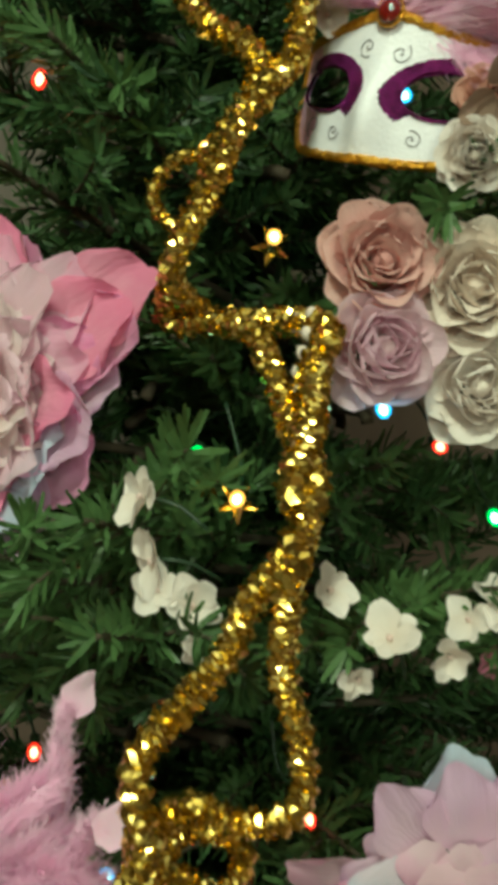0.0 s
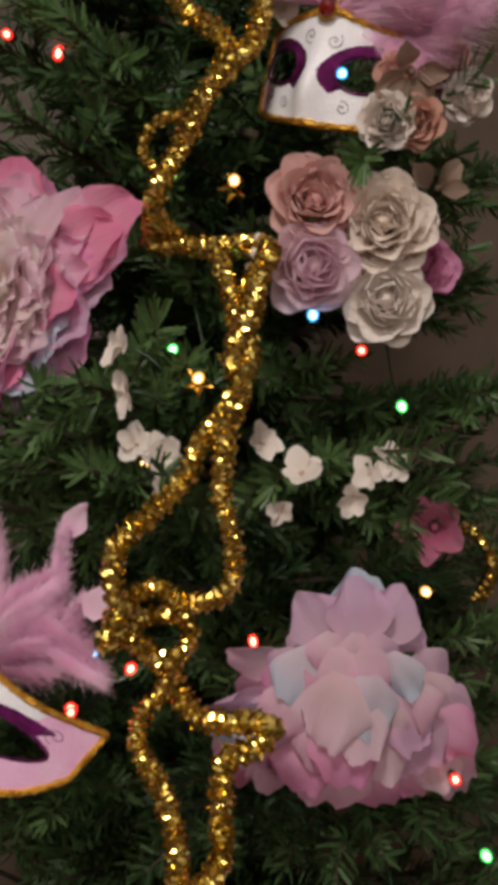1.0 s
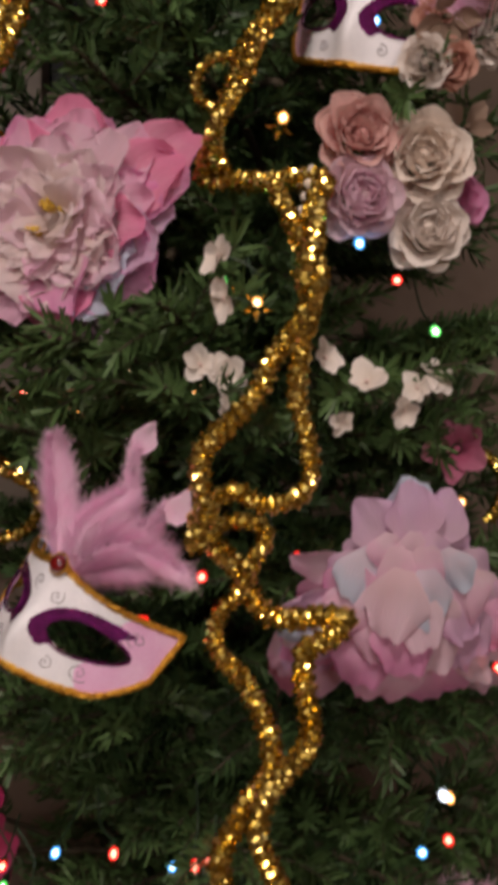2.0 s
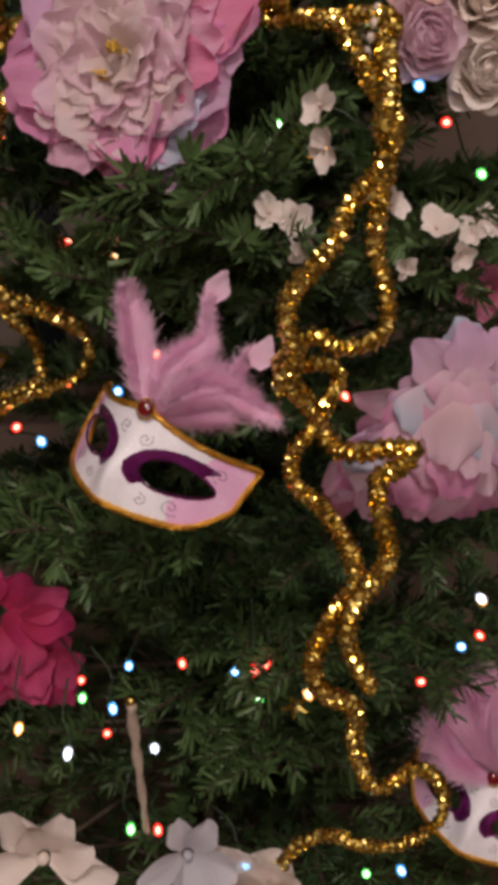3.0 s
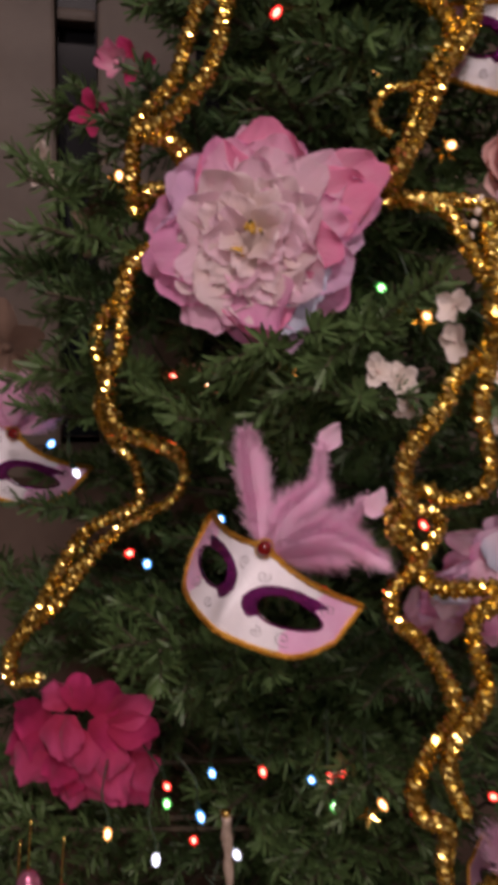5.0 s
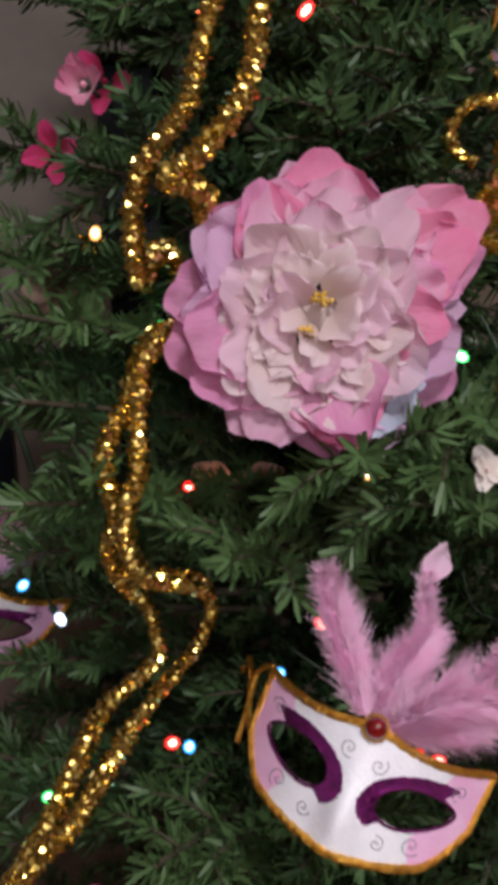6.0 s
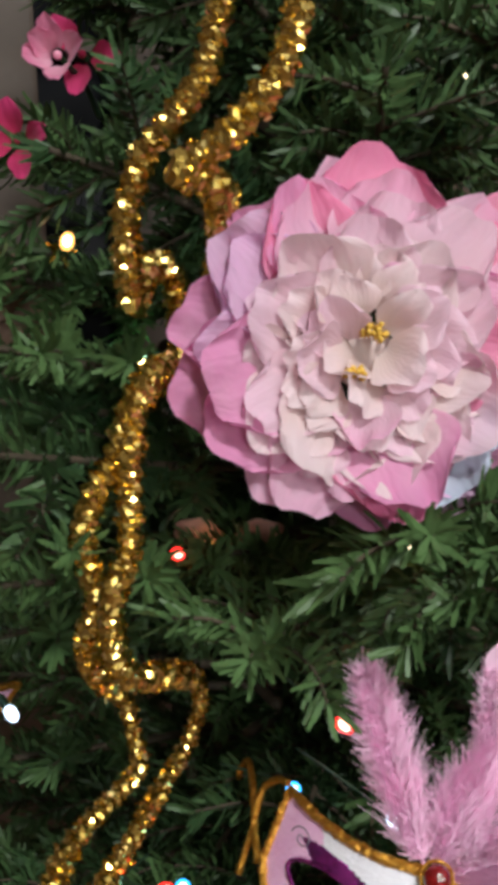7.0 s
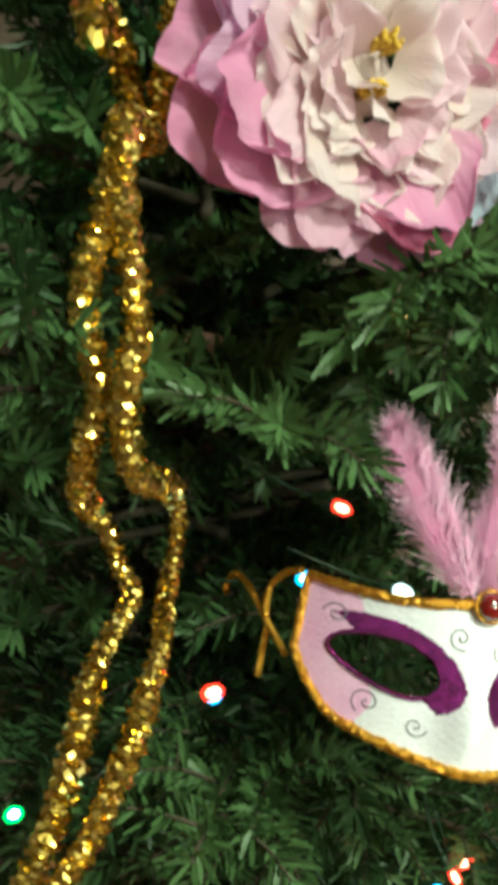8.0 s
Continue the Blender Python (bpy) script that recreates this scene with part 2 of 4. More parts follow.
def petal_variant(colour, kind, k):
    """One of a few shared petal meshes for each colour and form."""
    key = (colour, kind, k)
    if key not in _petals:
        forms = {"outer": (0.056, 0.058, 0.28, 0.0, 0.075, 0.0), "skirt": (0.046, 0.046, -0.26, -0.12, 0.12, 0.0), "ruffle": (0.022, 0.028, 0.4, -0.10, 0.10, 0.0), "wide": (0.046, 0.048, 0.30, -0.05, 0.10, 0.0),
                 "rose": (0.021, 0.032, 0.75, 0.05, 0.03, 0.0), "rose_out": (0.023, 0.034, 0.5, -0.12, 0.03, 0.0),
                 "small": (0.012, 0.012, 0.25, -0.1, 0.05, 0.0), "bloom": (0.0130, 0.0130, 0.28, -0.06, 0.03, 0.0), "long": (0.046, 0.027, 0.5, 0.2, 0.05, 0.15),
                 "tongue": (0.036, 0.026, 0.4, -0.1, 0.06, 0.0)}
        L, w, c, q, r, pt = forms[kind]
        rng = np.random.default_rng(len(_petals) + 17)
        _petals[key] = petal_mesh("petal", L * rng.uniform(0.9, 1.1), w * rng.uniform(0.9, 1.12), c, q * rng.uniform(0.5, 1.5), r, len(_petals), PETAL[colour], pt)
    return _petals[key]


def add_petal(flower, colour, kind, angle, r0, height, lift, k=0, size=1.0, turn=0.0):
    m = pose(0, 0, 0, 0, 0, angle) @ pose(0, r0, height, lift, turn, 0) @ Matrix.Scale(size, 4)
    return child("petal", petal_variant(colour, kind, k), flower, m)


def bead_mesh(name, radius, stretch, mat, sides=10, rows=7):
    verts, faces = [(0, 0, -radius * stretch)], []
    for j in range(1, rows):
        a = np.pi * j / rows
        for i in range(sides):
            b = 2 * np.pi * i / sides
            verts.append((radius * np.sin(a) * np.cos(b), radius * np.sin(a) * np.sin(b), -radius * stretch * np.cos(a)))
    verts.append((0, 0, radius * stretch))
    for i in range(sides):
        faces.append((0, 1 + (i + 1) % sides, 1 + i))
        faces.append((len(verts) - 1, 1 + (rows - 2) * sides + i, 1 + (rows - 2) * sides + (i + 1) % sides))
    for j in range(rows - 2):
        for i in range(sides):
            a, b = 1 + j * sides + i, 1 + j * sides + (i + 1) % sides
            faces.append((a, b, b + sides, a + sides))
    return mesh_from(name, verts, faces, mat)


def stem(thing, length=0.06, thick=0.0014):
    """A wire stem that runs back into the branches."""
    line = curve_points([(0, 0, -0.001), (0.002, -0.004, -length * 0.5), (0, -0.012, -length)], 0.004)
    v, f = tube(line, thick, 6)
    return child("stem", mesh_from("stem", v, f, WIRE), thing)


def thing_at(name, m, label, category, group=""):
    ob = new(name)
    ob.empty_display_size = 0.02
    ob.matrix_basis = m
    return tagged(ob, label, category, group)


# ---------------- the room ----------------


def box(name, lo, hi, mat, kind="structure", label="", category="", bevel=0.0):
    bm = bmesh.new()
    bmesh.ops.create_cube(bm, size=1)
    for v in bm.verts:
        v.co = [lo[k] + (v.co[k] + 0.5) * (hi[k] - lo[k]) for k in range(3)]
    if bevel:
        bmesh.ops.bevel(bm, geom=bm.edges, offset=bevel, segments=2, affect="EDGES", profile=0.7)
    me = bpy.data.meshes.new(name)
    bm.to_mesh(me)
    bm.free()
    me.materials.append(mat)
    return tagged(new(name, me), label, category, "", kind)


box("floor", (-2.3, -2.9, -0.1), (2.3, 1.1, 0.0), FLOORING, label="brown wooden floor of the room", category="floor")
box("ceiling", (-2.3, -2.9, 2.5), (2.3, 1.1, 2.6), CEILING, label="plain off-white painted ceiling", category="ceiling")
WX0, WX1, WZ0, WZ1, WY = -0.52, 0.12, 1.02, 2.12, 0.95
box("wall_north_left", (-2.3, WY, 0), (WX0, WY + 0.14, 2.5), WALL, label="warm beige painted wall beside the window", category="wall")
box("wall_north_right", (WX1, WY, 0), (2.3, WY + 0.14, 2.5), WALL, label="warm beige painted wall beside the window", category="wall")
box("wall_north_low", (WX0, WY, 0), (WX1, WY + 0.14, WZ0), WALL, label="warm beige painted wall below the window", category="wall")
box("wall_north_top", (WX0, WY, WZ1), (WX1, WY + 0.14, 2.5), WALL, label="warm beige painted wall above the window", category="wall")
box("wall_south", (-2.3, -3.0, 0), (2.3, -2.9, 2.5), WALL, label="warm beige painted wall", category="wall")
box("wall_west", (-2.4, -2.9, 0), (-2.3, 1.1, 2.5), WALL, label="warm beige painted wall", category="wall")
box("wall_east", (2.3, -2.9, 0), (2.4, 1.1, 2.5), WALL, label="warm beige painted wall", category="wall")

window = new("window_1")
window.matrix_basis = pose(0, WY, 0)
tagged(window, "white wooden window with dark night panes", "window", "", "structure")


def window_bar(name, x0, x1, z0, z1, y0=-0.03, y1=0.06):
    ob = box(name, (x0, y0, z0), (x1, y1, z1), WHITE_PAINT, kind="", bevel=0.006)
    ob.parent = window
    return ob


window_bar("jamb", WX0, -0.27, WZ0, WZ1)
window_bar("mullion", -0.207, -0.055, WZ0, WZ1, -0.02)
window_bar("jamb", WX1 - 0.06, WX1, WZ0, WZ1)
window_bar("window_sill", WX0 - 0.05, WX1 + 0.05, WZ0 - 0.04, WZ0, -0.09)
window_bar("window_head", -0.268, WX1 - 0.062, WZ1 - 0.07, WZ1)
for bar_z in (1.35, 1.68):
    window_bar("glazing_bar", -0.268, -0.209, bar_z, bar_z + 0.018, 0.0, 0.05)
    window_bar("glazing_bar", -0.053, WX1 - 0.062, bar_z, bar_z + 0.018, 0.0, 0.05)
pane = box("pane", (-0.268, 0.062, WZ0), (WX1 - 0.062, 0.068, WZ1), GLASS, kind="")
pane.parent = window
box("night_backdrop", (-1.2, WY + 0.6, 0.2), (0.9, WY + 0.62, 2.6), GLASS, label="dark night outside the window", category="backdrop")

# glowing discs and bodies for the added lamps, none of them in view
DISC = glow_material("added_lamp_diffuser", GLOW, 6.0)


def added_round_lamp(name, m, label):
    lamp = thing_at(name, m, label, "lamp")
    bm = bmesh.new()
    bmesh.ops.create_cone(bm, cap_ends=True, segments=32, radius1=0.15, radius2=0.17, depth=0.06, matrix=Matrix.Translation((0, 0, 0.05)))
    part("body", bm, WHITE_PAINT, lamp)
    bm = bmesh.new()
    bmesh.ops.create_cone(bm, cap_ends=True, segments=32, radius1=0.13, radius2=0.14, depth=0.012, matrix=Matrix.Translation((0, 0, 0.012)))
    part("diffuser", bm, DISC, lamp, "glowing white diffuser")


added_round_lamp("added_ceiling_light", pose(*ADDED_CEILING_LAMP), "unseen round white ceiling light added to light the tree from above")
# fixtures for the added fill lamps, out of view behind the camera
for spot in ADDED_WALL_LAMPS:
    added_round_lamp("added_wall_light", pose(*spot, 90), "unseen round white wall light added to brighten the tree from the front")

# ---------------- the lines of the gold garlands ----------------
R_FIRST = [(-0.030, 0.085, 1.500), (-0.021, 0.080, 1.479), (-0.001, 0.075, 1.465), (0.005, 0.072, 1.449), (-0.011, 0.070, 1.425), (-0.018, 0.066, 1.402), (-0.029, 0.060, 1.375),
           (-0.037, 0.090, 1.349), (-0.012, 0.075, 1.345), (0.002, 0.058, 1.339), (0.009, 0.045, 1.323), (0.016, 0.030, 1.302), (0.024, 0.010, 1.280), (0.018, 0.004, 1.263),
           (0.011, 0.010, 1.248), (-0.001, 0.016, 1.233), (-0.008, 0.015, 1.216), (-0.024, 0.010, 1.199), (-0.038, 0.000, 1.185), (-0.039, -0.005, 1.167), (-0.035, -0.005, 1.153), (-0.042, 0.000, 1.136)]
R_FIRST_LOW = [(-0.026, 0.030, 1.143), (-0.007, 0.025, 1.143), (-0.002, 0.022, 1.134), (-0.011, 0.020, 1.120), (-0.016, 0.030, 1.103), (-0.028, 0.032, 1.088), (-0.028, 0.030, 1.069),
               (-0.015, 0.012, 1.058), (-0.006, -0.004, 1.044), (-0.002, -0.022, 1.024), (-0.017, -0.022, 1.001), (-0.029, -0.026, 0.976), (-0.022, -0.028, 0.958), (-0.001, -0.020, 0.941),
               (0.003, -0.010, 0.909), (0.015, 0.000, 0.874), (0.028, 0.000, 0.870), (0.051, 0.005, 0.877), (0.071, 0.010, 0.855), (0.067, 0.005, 0.834), (0.039, 0.000, 0.824), (0.013, 0.000, 0.827),
               (-0.011, 0.000, 0.838), (-0.031, 0.005, 0.827), (-0.039, 0.010, 0.811)]
R_SECOND = [(0.025, 0.085, 1.501), (0.021, 0.078, 1.466), (0.008, 0.064, 1.443), (-0.005, 0.058, 1.425), (-0.013, 0.054, 1.403), (-0.024, 0.048, 1.381), (-0.032, 0.055, 1.361), (-0.015, 0.11, 1.352),
            (0.030, 0.055, 1.342), (0.026, 0.040, 1.324), (0.023, 0.022, 1.301), (0.016, 0.006, 1.281), (0.020, 0.012, 1.265), (0.015, 0.002, 1.248), (0.014, 0.004, 1.233), (0.012, 0.004, 1.213),
            (0.018, 0.002, 1.191), (0.019, 0.000, 1.170), (0.012, 0.005, 1.159), (-0.004, 0.012, 1.155), (-0.020, 0.010, 1.163), (-0.030, 0.010, 1.158), (-0.040, 0.010, 1.145)]
R_SECOND_LOW = [(-0.014, 0.035, 1.112), (-0.006, 0.035, 1.095), (0.008, 0.030, 1.087), (0.026, 0.020, 1.091), (0.041, 0.011, 1.092), (0.034, 0.008, 1.083), (0.018, 0.005, 1.076), (0.017, -0.006, 1.056),
                (0.018, -0.020, 1.038), (0.004, -0.034, 1.027), (-0.008, -0.034, 1.008), (-0.008, -0.032, 0.987), (0.006, -0.030, 0.959)]
R_LOOP = [(-0.016, 0.074, 1.418), (-0.032, 0.077, 1.417), (-0.042, 0.080, 1.405), (-0.040, 0.080, 1.394), (-0.031, 0.075, 1.387)]
L_FIRST = [(-0.154, 0.100, 1.473), (-0.159, 0.105, 1.459), (-0.164, 0.108, 1.442), (-0.171, 0.108, 1.420), (-0.187, 0.106, 1.401), (-0.195, 0.115, 1.387), (-0.198, 0.125, 1.369), (-0.198, 0.127, 1.350),
           (-0.195, 0.130, 1.337), (-0.190, 0.138, 1.346), (-0.181, 0.150, 1.352), (-0.170, 0.160, 1.352), (-0.165, 0.160, 1.340), (-0.167, 0.155, 1.313), (-0.187, 0.130, 1.308), (-0.200, 0.118, 1.299),
           (-0.207, 0.122, 1.277), (-0.220, 0.119, 1.259), (-0.223, 0.120, 1.240), (-0.217, 0.126, 1.217), (-0.220, 0.138, 1.196)]
L_FIRST_LOW = [(-0.220, 0.138, 1.196), (-0.209, 0.168, 1.168), (-0.193, 0.180, 1.147), (-0.189, 0.182, 1.128), (-0.190, 0.172, 1.116), (-0.207, 0.160, 1.110), (-0.228, 0.146, 1.104), (-0.241, 0.138, 1.090),
               (-0.250, 0.136, 1.074), (-0.265, 0.140, 1.045), (-0.290, 0.150, 1.005)]
L_SECOND = [(-0.140, 0.080, 1.466), (-0.145, 0.078, 1.449), (-0.149, 0.075, 1.431), (-0.156, 0.075, 1.414), (-0.171, 0.078, 1.396), (-0.184, 0.083, 1.385), (-0.190, 0.088, 1.380), (-0.175, 0.090, 1.378), (-0.160, 0.12, 1.36),
            (-0.160, 0.15, 1.31), (-0.195, 0.120, 1.302), (-0.203, 0.116, 1.282), (-0.206, 0.112, 1.262), (-0.207, 0.112, 1.241), (-0.216, 0.108, 1.224), (-0.213, 0.120, 1.198), (-0.203, 0.130, 1.180)]
L_SECOND_LOW = [(-0.203, 0.130, 1.180), (-0.180, 0.152, 1.168), (-0.160, 0.174, 1.154), (-0.152, 0.184, 1.135), (-0.162, 0.180, 1.117), (-0.181, 0.160, 1.112), (-0.201, 0.135, 1.110), (-0.218, 0.122, 1.100),
                (-0.234, 0.116, 1.083), (-0.254, 0.122, 1.052), (-0.280, 0.125, 1.028), (-0.290, 0.150, 0.985), (-0.270, 0.165, 0.975)]
R_EDGE = [(0.171, 0.200, 1.174), (0.185, 0.190, 1.170), (0.198, 0.190, 1.154), (0.199, 0.200, 1.134), (0.194, 0.210, 1.119)]

# ---------------- the tree ----------------
AXIS = Vector((-0.02, 0.30, 0.0))


def tree_radius(z):
    return max(0.03, 0.238 + 0.215 * (1.35 - z))


def needle_strip(verts, faces, p, way, flat, length, width):
    k = len(verts)
    tip = p + way * length
    mid = p + way * length * 0.55 + np.cross(way, flat) * length * 0.05
    verts += [p - flat * width * 0.28, p + flat * width * 0.28, mid - flat * width * 0.5, mid + flat * width * 0.5, tip - flat * width * 0.24, tip + flat * width * 0.24]
    faces += [(k, k + 1, k + 3, k + 2), (k + 2, k + 3, k + 5, k + 4)]


def dress(verts, faces, line, rng, pitch=0.0019, long=0.0175):
    """Flat needles round a twig: swept forward, a star of them at its end."""
    along, sides_at = rings(line)
    run = np.r_[0, np.cumsum(np.linalg.norm(np.diff(line, axis=0), axis=1))]
    for s in np.arange(0.002, run[-1], pitch / 2):
        i = min(len(line) - 1, int(np.searchsorted(run, s)))
        a = rng.uniform(0, 2 * np.pi)
        out = np.cos(a) * sides_at[i][0] + np.sin(a) * sides_at[i][1]
        out = out * 0.8 + np.array((0, 0, 0.12))
        near_end = max(0.0, 1 - (run[-1] - s) / 0.012)
        sweep = rng.uniform(0.45, 0.85) + 0.5 * near_end * rng.uniform(0.2, 2.0)
        way = out + along[i] * sweep
        way /= np.linalg.norm(way)
        flat = np.cross(way, along[i] + rng.normal(0, 0.35, 3))
        flat /= np.linalg.norm(flat) + 1e-9
        needle_strip(verts, faces, line[i], way, flat, long * rng.uniform(0.7, 1.12), 0.0028)


def branch_meshes(seed, reach):
    rng = np.random.default_rng(seed)
    verts, faces, wood_v, wood_f = [], [], [], []
    main = curve_points([(0, -reach, -0.02), (rng.uniform(-0.01, 0.01), -0.16, -0.012), (0, -0.07, -0.004), (0, 0, 0.004)], 0.004)
    lines = [(main[main[:, 1] > -0.15], 0.002)]
    for k in range(7):
        y = -0.03 - 0.02 * k + rng.uniform(-0.005, 0.005)
        s = -1 if k % 2 else 1
        base = main[np.argmin(abs(main[:, 1] - y))]
        L = rng.uniform(0.045, 0.075)
        end = base + np.array((s * L * 0.72, L * rng.uniform(0.45, 0.8), rng.uniform(-0.008, 0.010)))
        lines.append((curve_points([base, (base + end) / 2 + (s * 0.004, 0, 0.003), end], 0.004), 0.0013))
    for line, r in lines:
        dress(verts, faces, line, rng)
        v, f = tube(line, np.linspace(r, r * 0.5, len(line)), 5)
        wood_f += [tuple(i + len(wood_v) for i in face) for face in f]
        wood_v += v
    v, f = tube(main, np.linspace(0.004, 0.0015, len(main)), 6)
    wood_f += [tuple(i + len(wood_v) for i in face) for face in f]
    wood_v += v
    return mesh_from("branch", wood_v, wood_f, BARK), mesh_from("needles", verts, faces, NEEDLE, False)


REACHES = (0.17, 0.24, 0.32, 0.42, 0.52)
BRANCHES = {(r, k): branch_meshes(10 * i + k, r) for i, r in enumerate(REACHES) for k in range(3)}

tree = thing_at("christmas_tree", pose(AXIS.x, AXIS.y, 0), "dark green artificial fir tree full of ornaments", "tree")
trunk_line = curve_points([(0, 0, 0.02), (0.004, 0, 0.8), (-0.003, 0.002, 1.6), (0, 0, 2.36)], 0.05)
v, f = tube(trunk_line, np.linspace(0.028, 0.008, len(trunk_line)), 12)
child("trunk", mesh_from("trunk", v, f, BARK), tree)
bm = bmesh.new()
bmesh.ops.create_cone(bm, cap_ends=True, segments=28, radius1=0.2, radius2=0.06, depth=0.08, matrix=Matrix.Translation((0, 0, 0.04)))
part("foot", bm, WIRE, tree, "dark green metal foot")

# ornaments push the branches aside: place and radius of the clear space round each
CLEAR = [((-0.121, 0.066, 1.322), 0.078), ((-0.05, 0.06, 1.375), 0.03), ((0.085, 0.05, 1.10), 0.085), ((0.08, 0.06, 1.34), 0.055),
         ((-0.10, 0.045, 1.085), 0.065), ((-0.09, 0.06, 1.15), 0.06), ((-0.04, 0.05, 1.12), 0.035), ((0.06, 0.075, 1.45), 0.05), ((0.12, 0.09, 1.43), 0.05),
         ((-0.235, 0.17, 0.924), 0.07), ((-0.19, -0.01, 0.846), 0.05), ((-0.10, 0.04, 0.80), 0.05), ((0.13, 0.07, 0.79), 0.06),
         ((0.015, 0.02, 1.25), 0.03), ((0.01, 0.01, 1.18), 0.035), ((-0.01, 0.03, 1.42), 0.035), ((-0.005, 0.0, 1.03), 0.03), ((0.0, -0.02, 0.96), 0.03),
         ((0.03, 0.0, 0.85), 0.04), ((-0.21, 0.12, 1.25), 0.03), ((-0.20, 0.13, 1.36), 0.025), ((-0.17, 0.09, 1.42), 0.03), ((-0.19, 0.15, 1.15), 0.035),
         ((-0.23, 0.14, 1.09), 0.03), ((-0.03, 0.0, 1.28), 0.018), ((-0.03, 0.06, 1.224), 0.022), ((0.10, 0.058, 1.223), 0.025), ((-0.12, 0.1, 0.89), 0.05), ((-0.15, 0.1, 0.87), 0.05), ((-0.125, 0.065, 1.185), 0.03), ((-0.125, 0.045, 1.15), 0.03)]
CLEAR += [((-0.126, 0.07, 1.185), 0.035), ((-0.292, 0.262, 1.165), 0.05), ((-0.30, 0.33, 1.225), 0.03), ((-0.205, 0.2, 1.435), 0.03)]
CLEAR += [(p, 0.012) for p in R_FIRST + R_FIRST_LOW + R_SECOND + R_SECOND_LOW] + [(p, 0.020) for p in L_FIRST + L_FIRST_LOW + L_SECOND + L_SECOND_LOW]


def is_clear(tip):
    """Whether a branch end would stand in front of an ornament."""
    out = Vector((tip.x - AXIS.x, tip.y - AXIS.y, 0))
    for place, radius in CLEAR:
        o = Vector((place[0] - AXIS.x, place[1] - AXIS.y, 0))
        apart = Vector((math.atan2(out.x, -out.y) - math.atan2(o.x, -o.y), 0)) * o.length
        if math.hypot(apart.x, tip.z - place[2]) < radius + 0.022 and out.length > o.length - 0.055:
            return False
    return True


def add_branch(tip, way, roll, k):
    flat = math.hypot(tip.x - AXIS.x, tip.y - AXIS.y)
    reach = next((r for r in REACHES if r >= flat - 0.015), REACHES[-1])
    wood, green = BRANCHES[(reach, k % 3)]
    y = way.normalized()
    x = y.cross(Vector((0, 0, 1))).normalized()
    m = Matrix((x, y, x.cross(y))).transposed().to_4x4()
    m.translation = tip
    limb = child("branch", wood, tree, tree.matrix_basis.inverted() @ m @ pose(0, 0, 0, 0, roll, 0))
    tagged(child("needles", green, limb), kind="stuff")


rng = random.Random(5)
z, count = 0.30, 0
while z < 2.25:
    around = max(5, int(2 * math.pi * tree_radius(z) / 0.108))
    start = rng.uniform(0, 6.28)
    for i in range(around):
        a = start + 6.283 * i / around + rng.uniform(-0.12, 0.12)
        for again in range(6):
            zz = z + 0.012 * math.sin(2.3 * a + 9 * z) + rng.uniform(-0.007, 0.007)
            r = tree_radius(zz) * (rng.uniform(0.62, 0.98) + (0.14 if abs(math.sin(a)) > 0.7 else 0) if again < 2 else rng.uniform(0.45, 0.8))
            tip = Vector((AXIS.x + math.sin(a) * r, AXIS.y - math.cos(a) * r, zz))
            if is_clear(tip):
                break
        else:
            continue
        way = Vector((math.sin(a + rng.uniform(-0.3, 0.3)), -math.cos(a + rng.uniform(-0.3, 0.3)), rng.uniform(-0.12, 0.16)))
        add_branch(tip, way, rng.uniform(-16, 16), rng.randrange(3))
        count += 1
    z += 0.090 if 0.7 < z < 1.7 else 0.13

# short inner branches that fill the dark heart of the tree
for i in range(150):
    a, zz = rng.uniform(-3.1, 3.1), 0.70 + 1.0 * (i + rng.random()) / 150
    r = tree_radius(zz) * rng.uniform(0.20, 0.46)
    add_branch(Vector((AXIS.x + math.sin(a) * r, AXIS.y - math.cos(a) * r, zz)), Vector((math.sin(a + rng.uniform(-0.6, 0.6)), -math.cos(a), rng.uniform(-0.5, 0.6))), rng.uniform(-60, 60), i)

# sprays that stand out in front of the others
SPRAYS = [(-0.172, 0.085, 1.194), (-0.150, 0.175, 1.212), (-0.178, 0.12, 1.009), (-0.13, 0.10, 1.002), (-0.215, 0.12, 1.015), (-0.115, 0.070, 1.415), (-0.122, 0.030, 1.249), (-0.085, 0.04, 1.236), (-0.260, 0.150, 1.275), (-0.262, 0.15, 1.32),
          (-0.262, 0.14, 1.222), (-0.060, 0.02, 1.262), (-0.02, 0.10, 1.33), (-0.06, 0.03, 1.215), (0.07, 0.04, 1.225), (-0.215, 0.17, 1.40),
          (-0.275, 0.22, 1.36), (-0.285, 0.20, 1.30), (0.19, 0.18, 1.27), (0.20, 0.2, 1.22), (0.215, 0.2, 1.15), (0.18, 0.2, 1.42), (0.225, 0.19, 1.08), (0.104, 0.06, 1.412), (-0.09, 0.08, 1.47), (-0.06, 0.06, 1.44), (-0.17, 0.14, 1.49)]
for i, tip in enumerate(SPRAYS):
    tip = Vector(tip)
    add_branch(tip, Vector((tip.x - AXIS.x - 0.05, tip.y - AXIS.y, 0.03)), 25 * (i % 4) - 30, i)

# ---------------- gold garlands ----------------


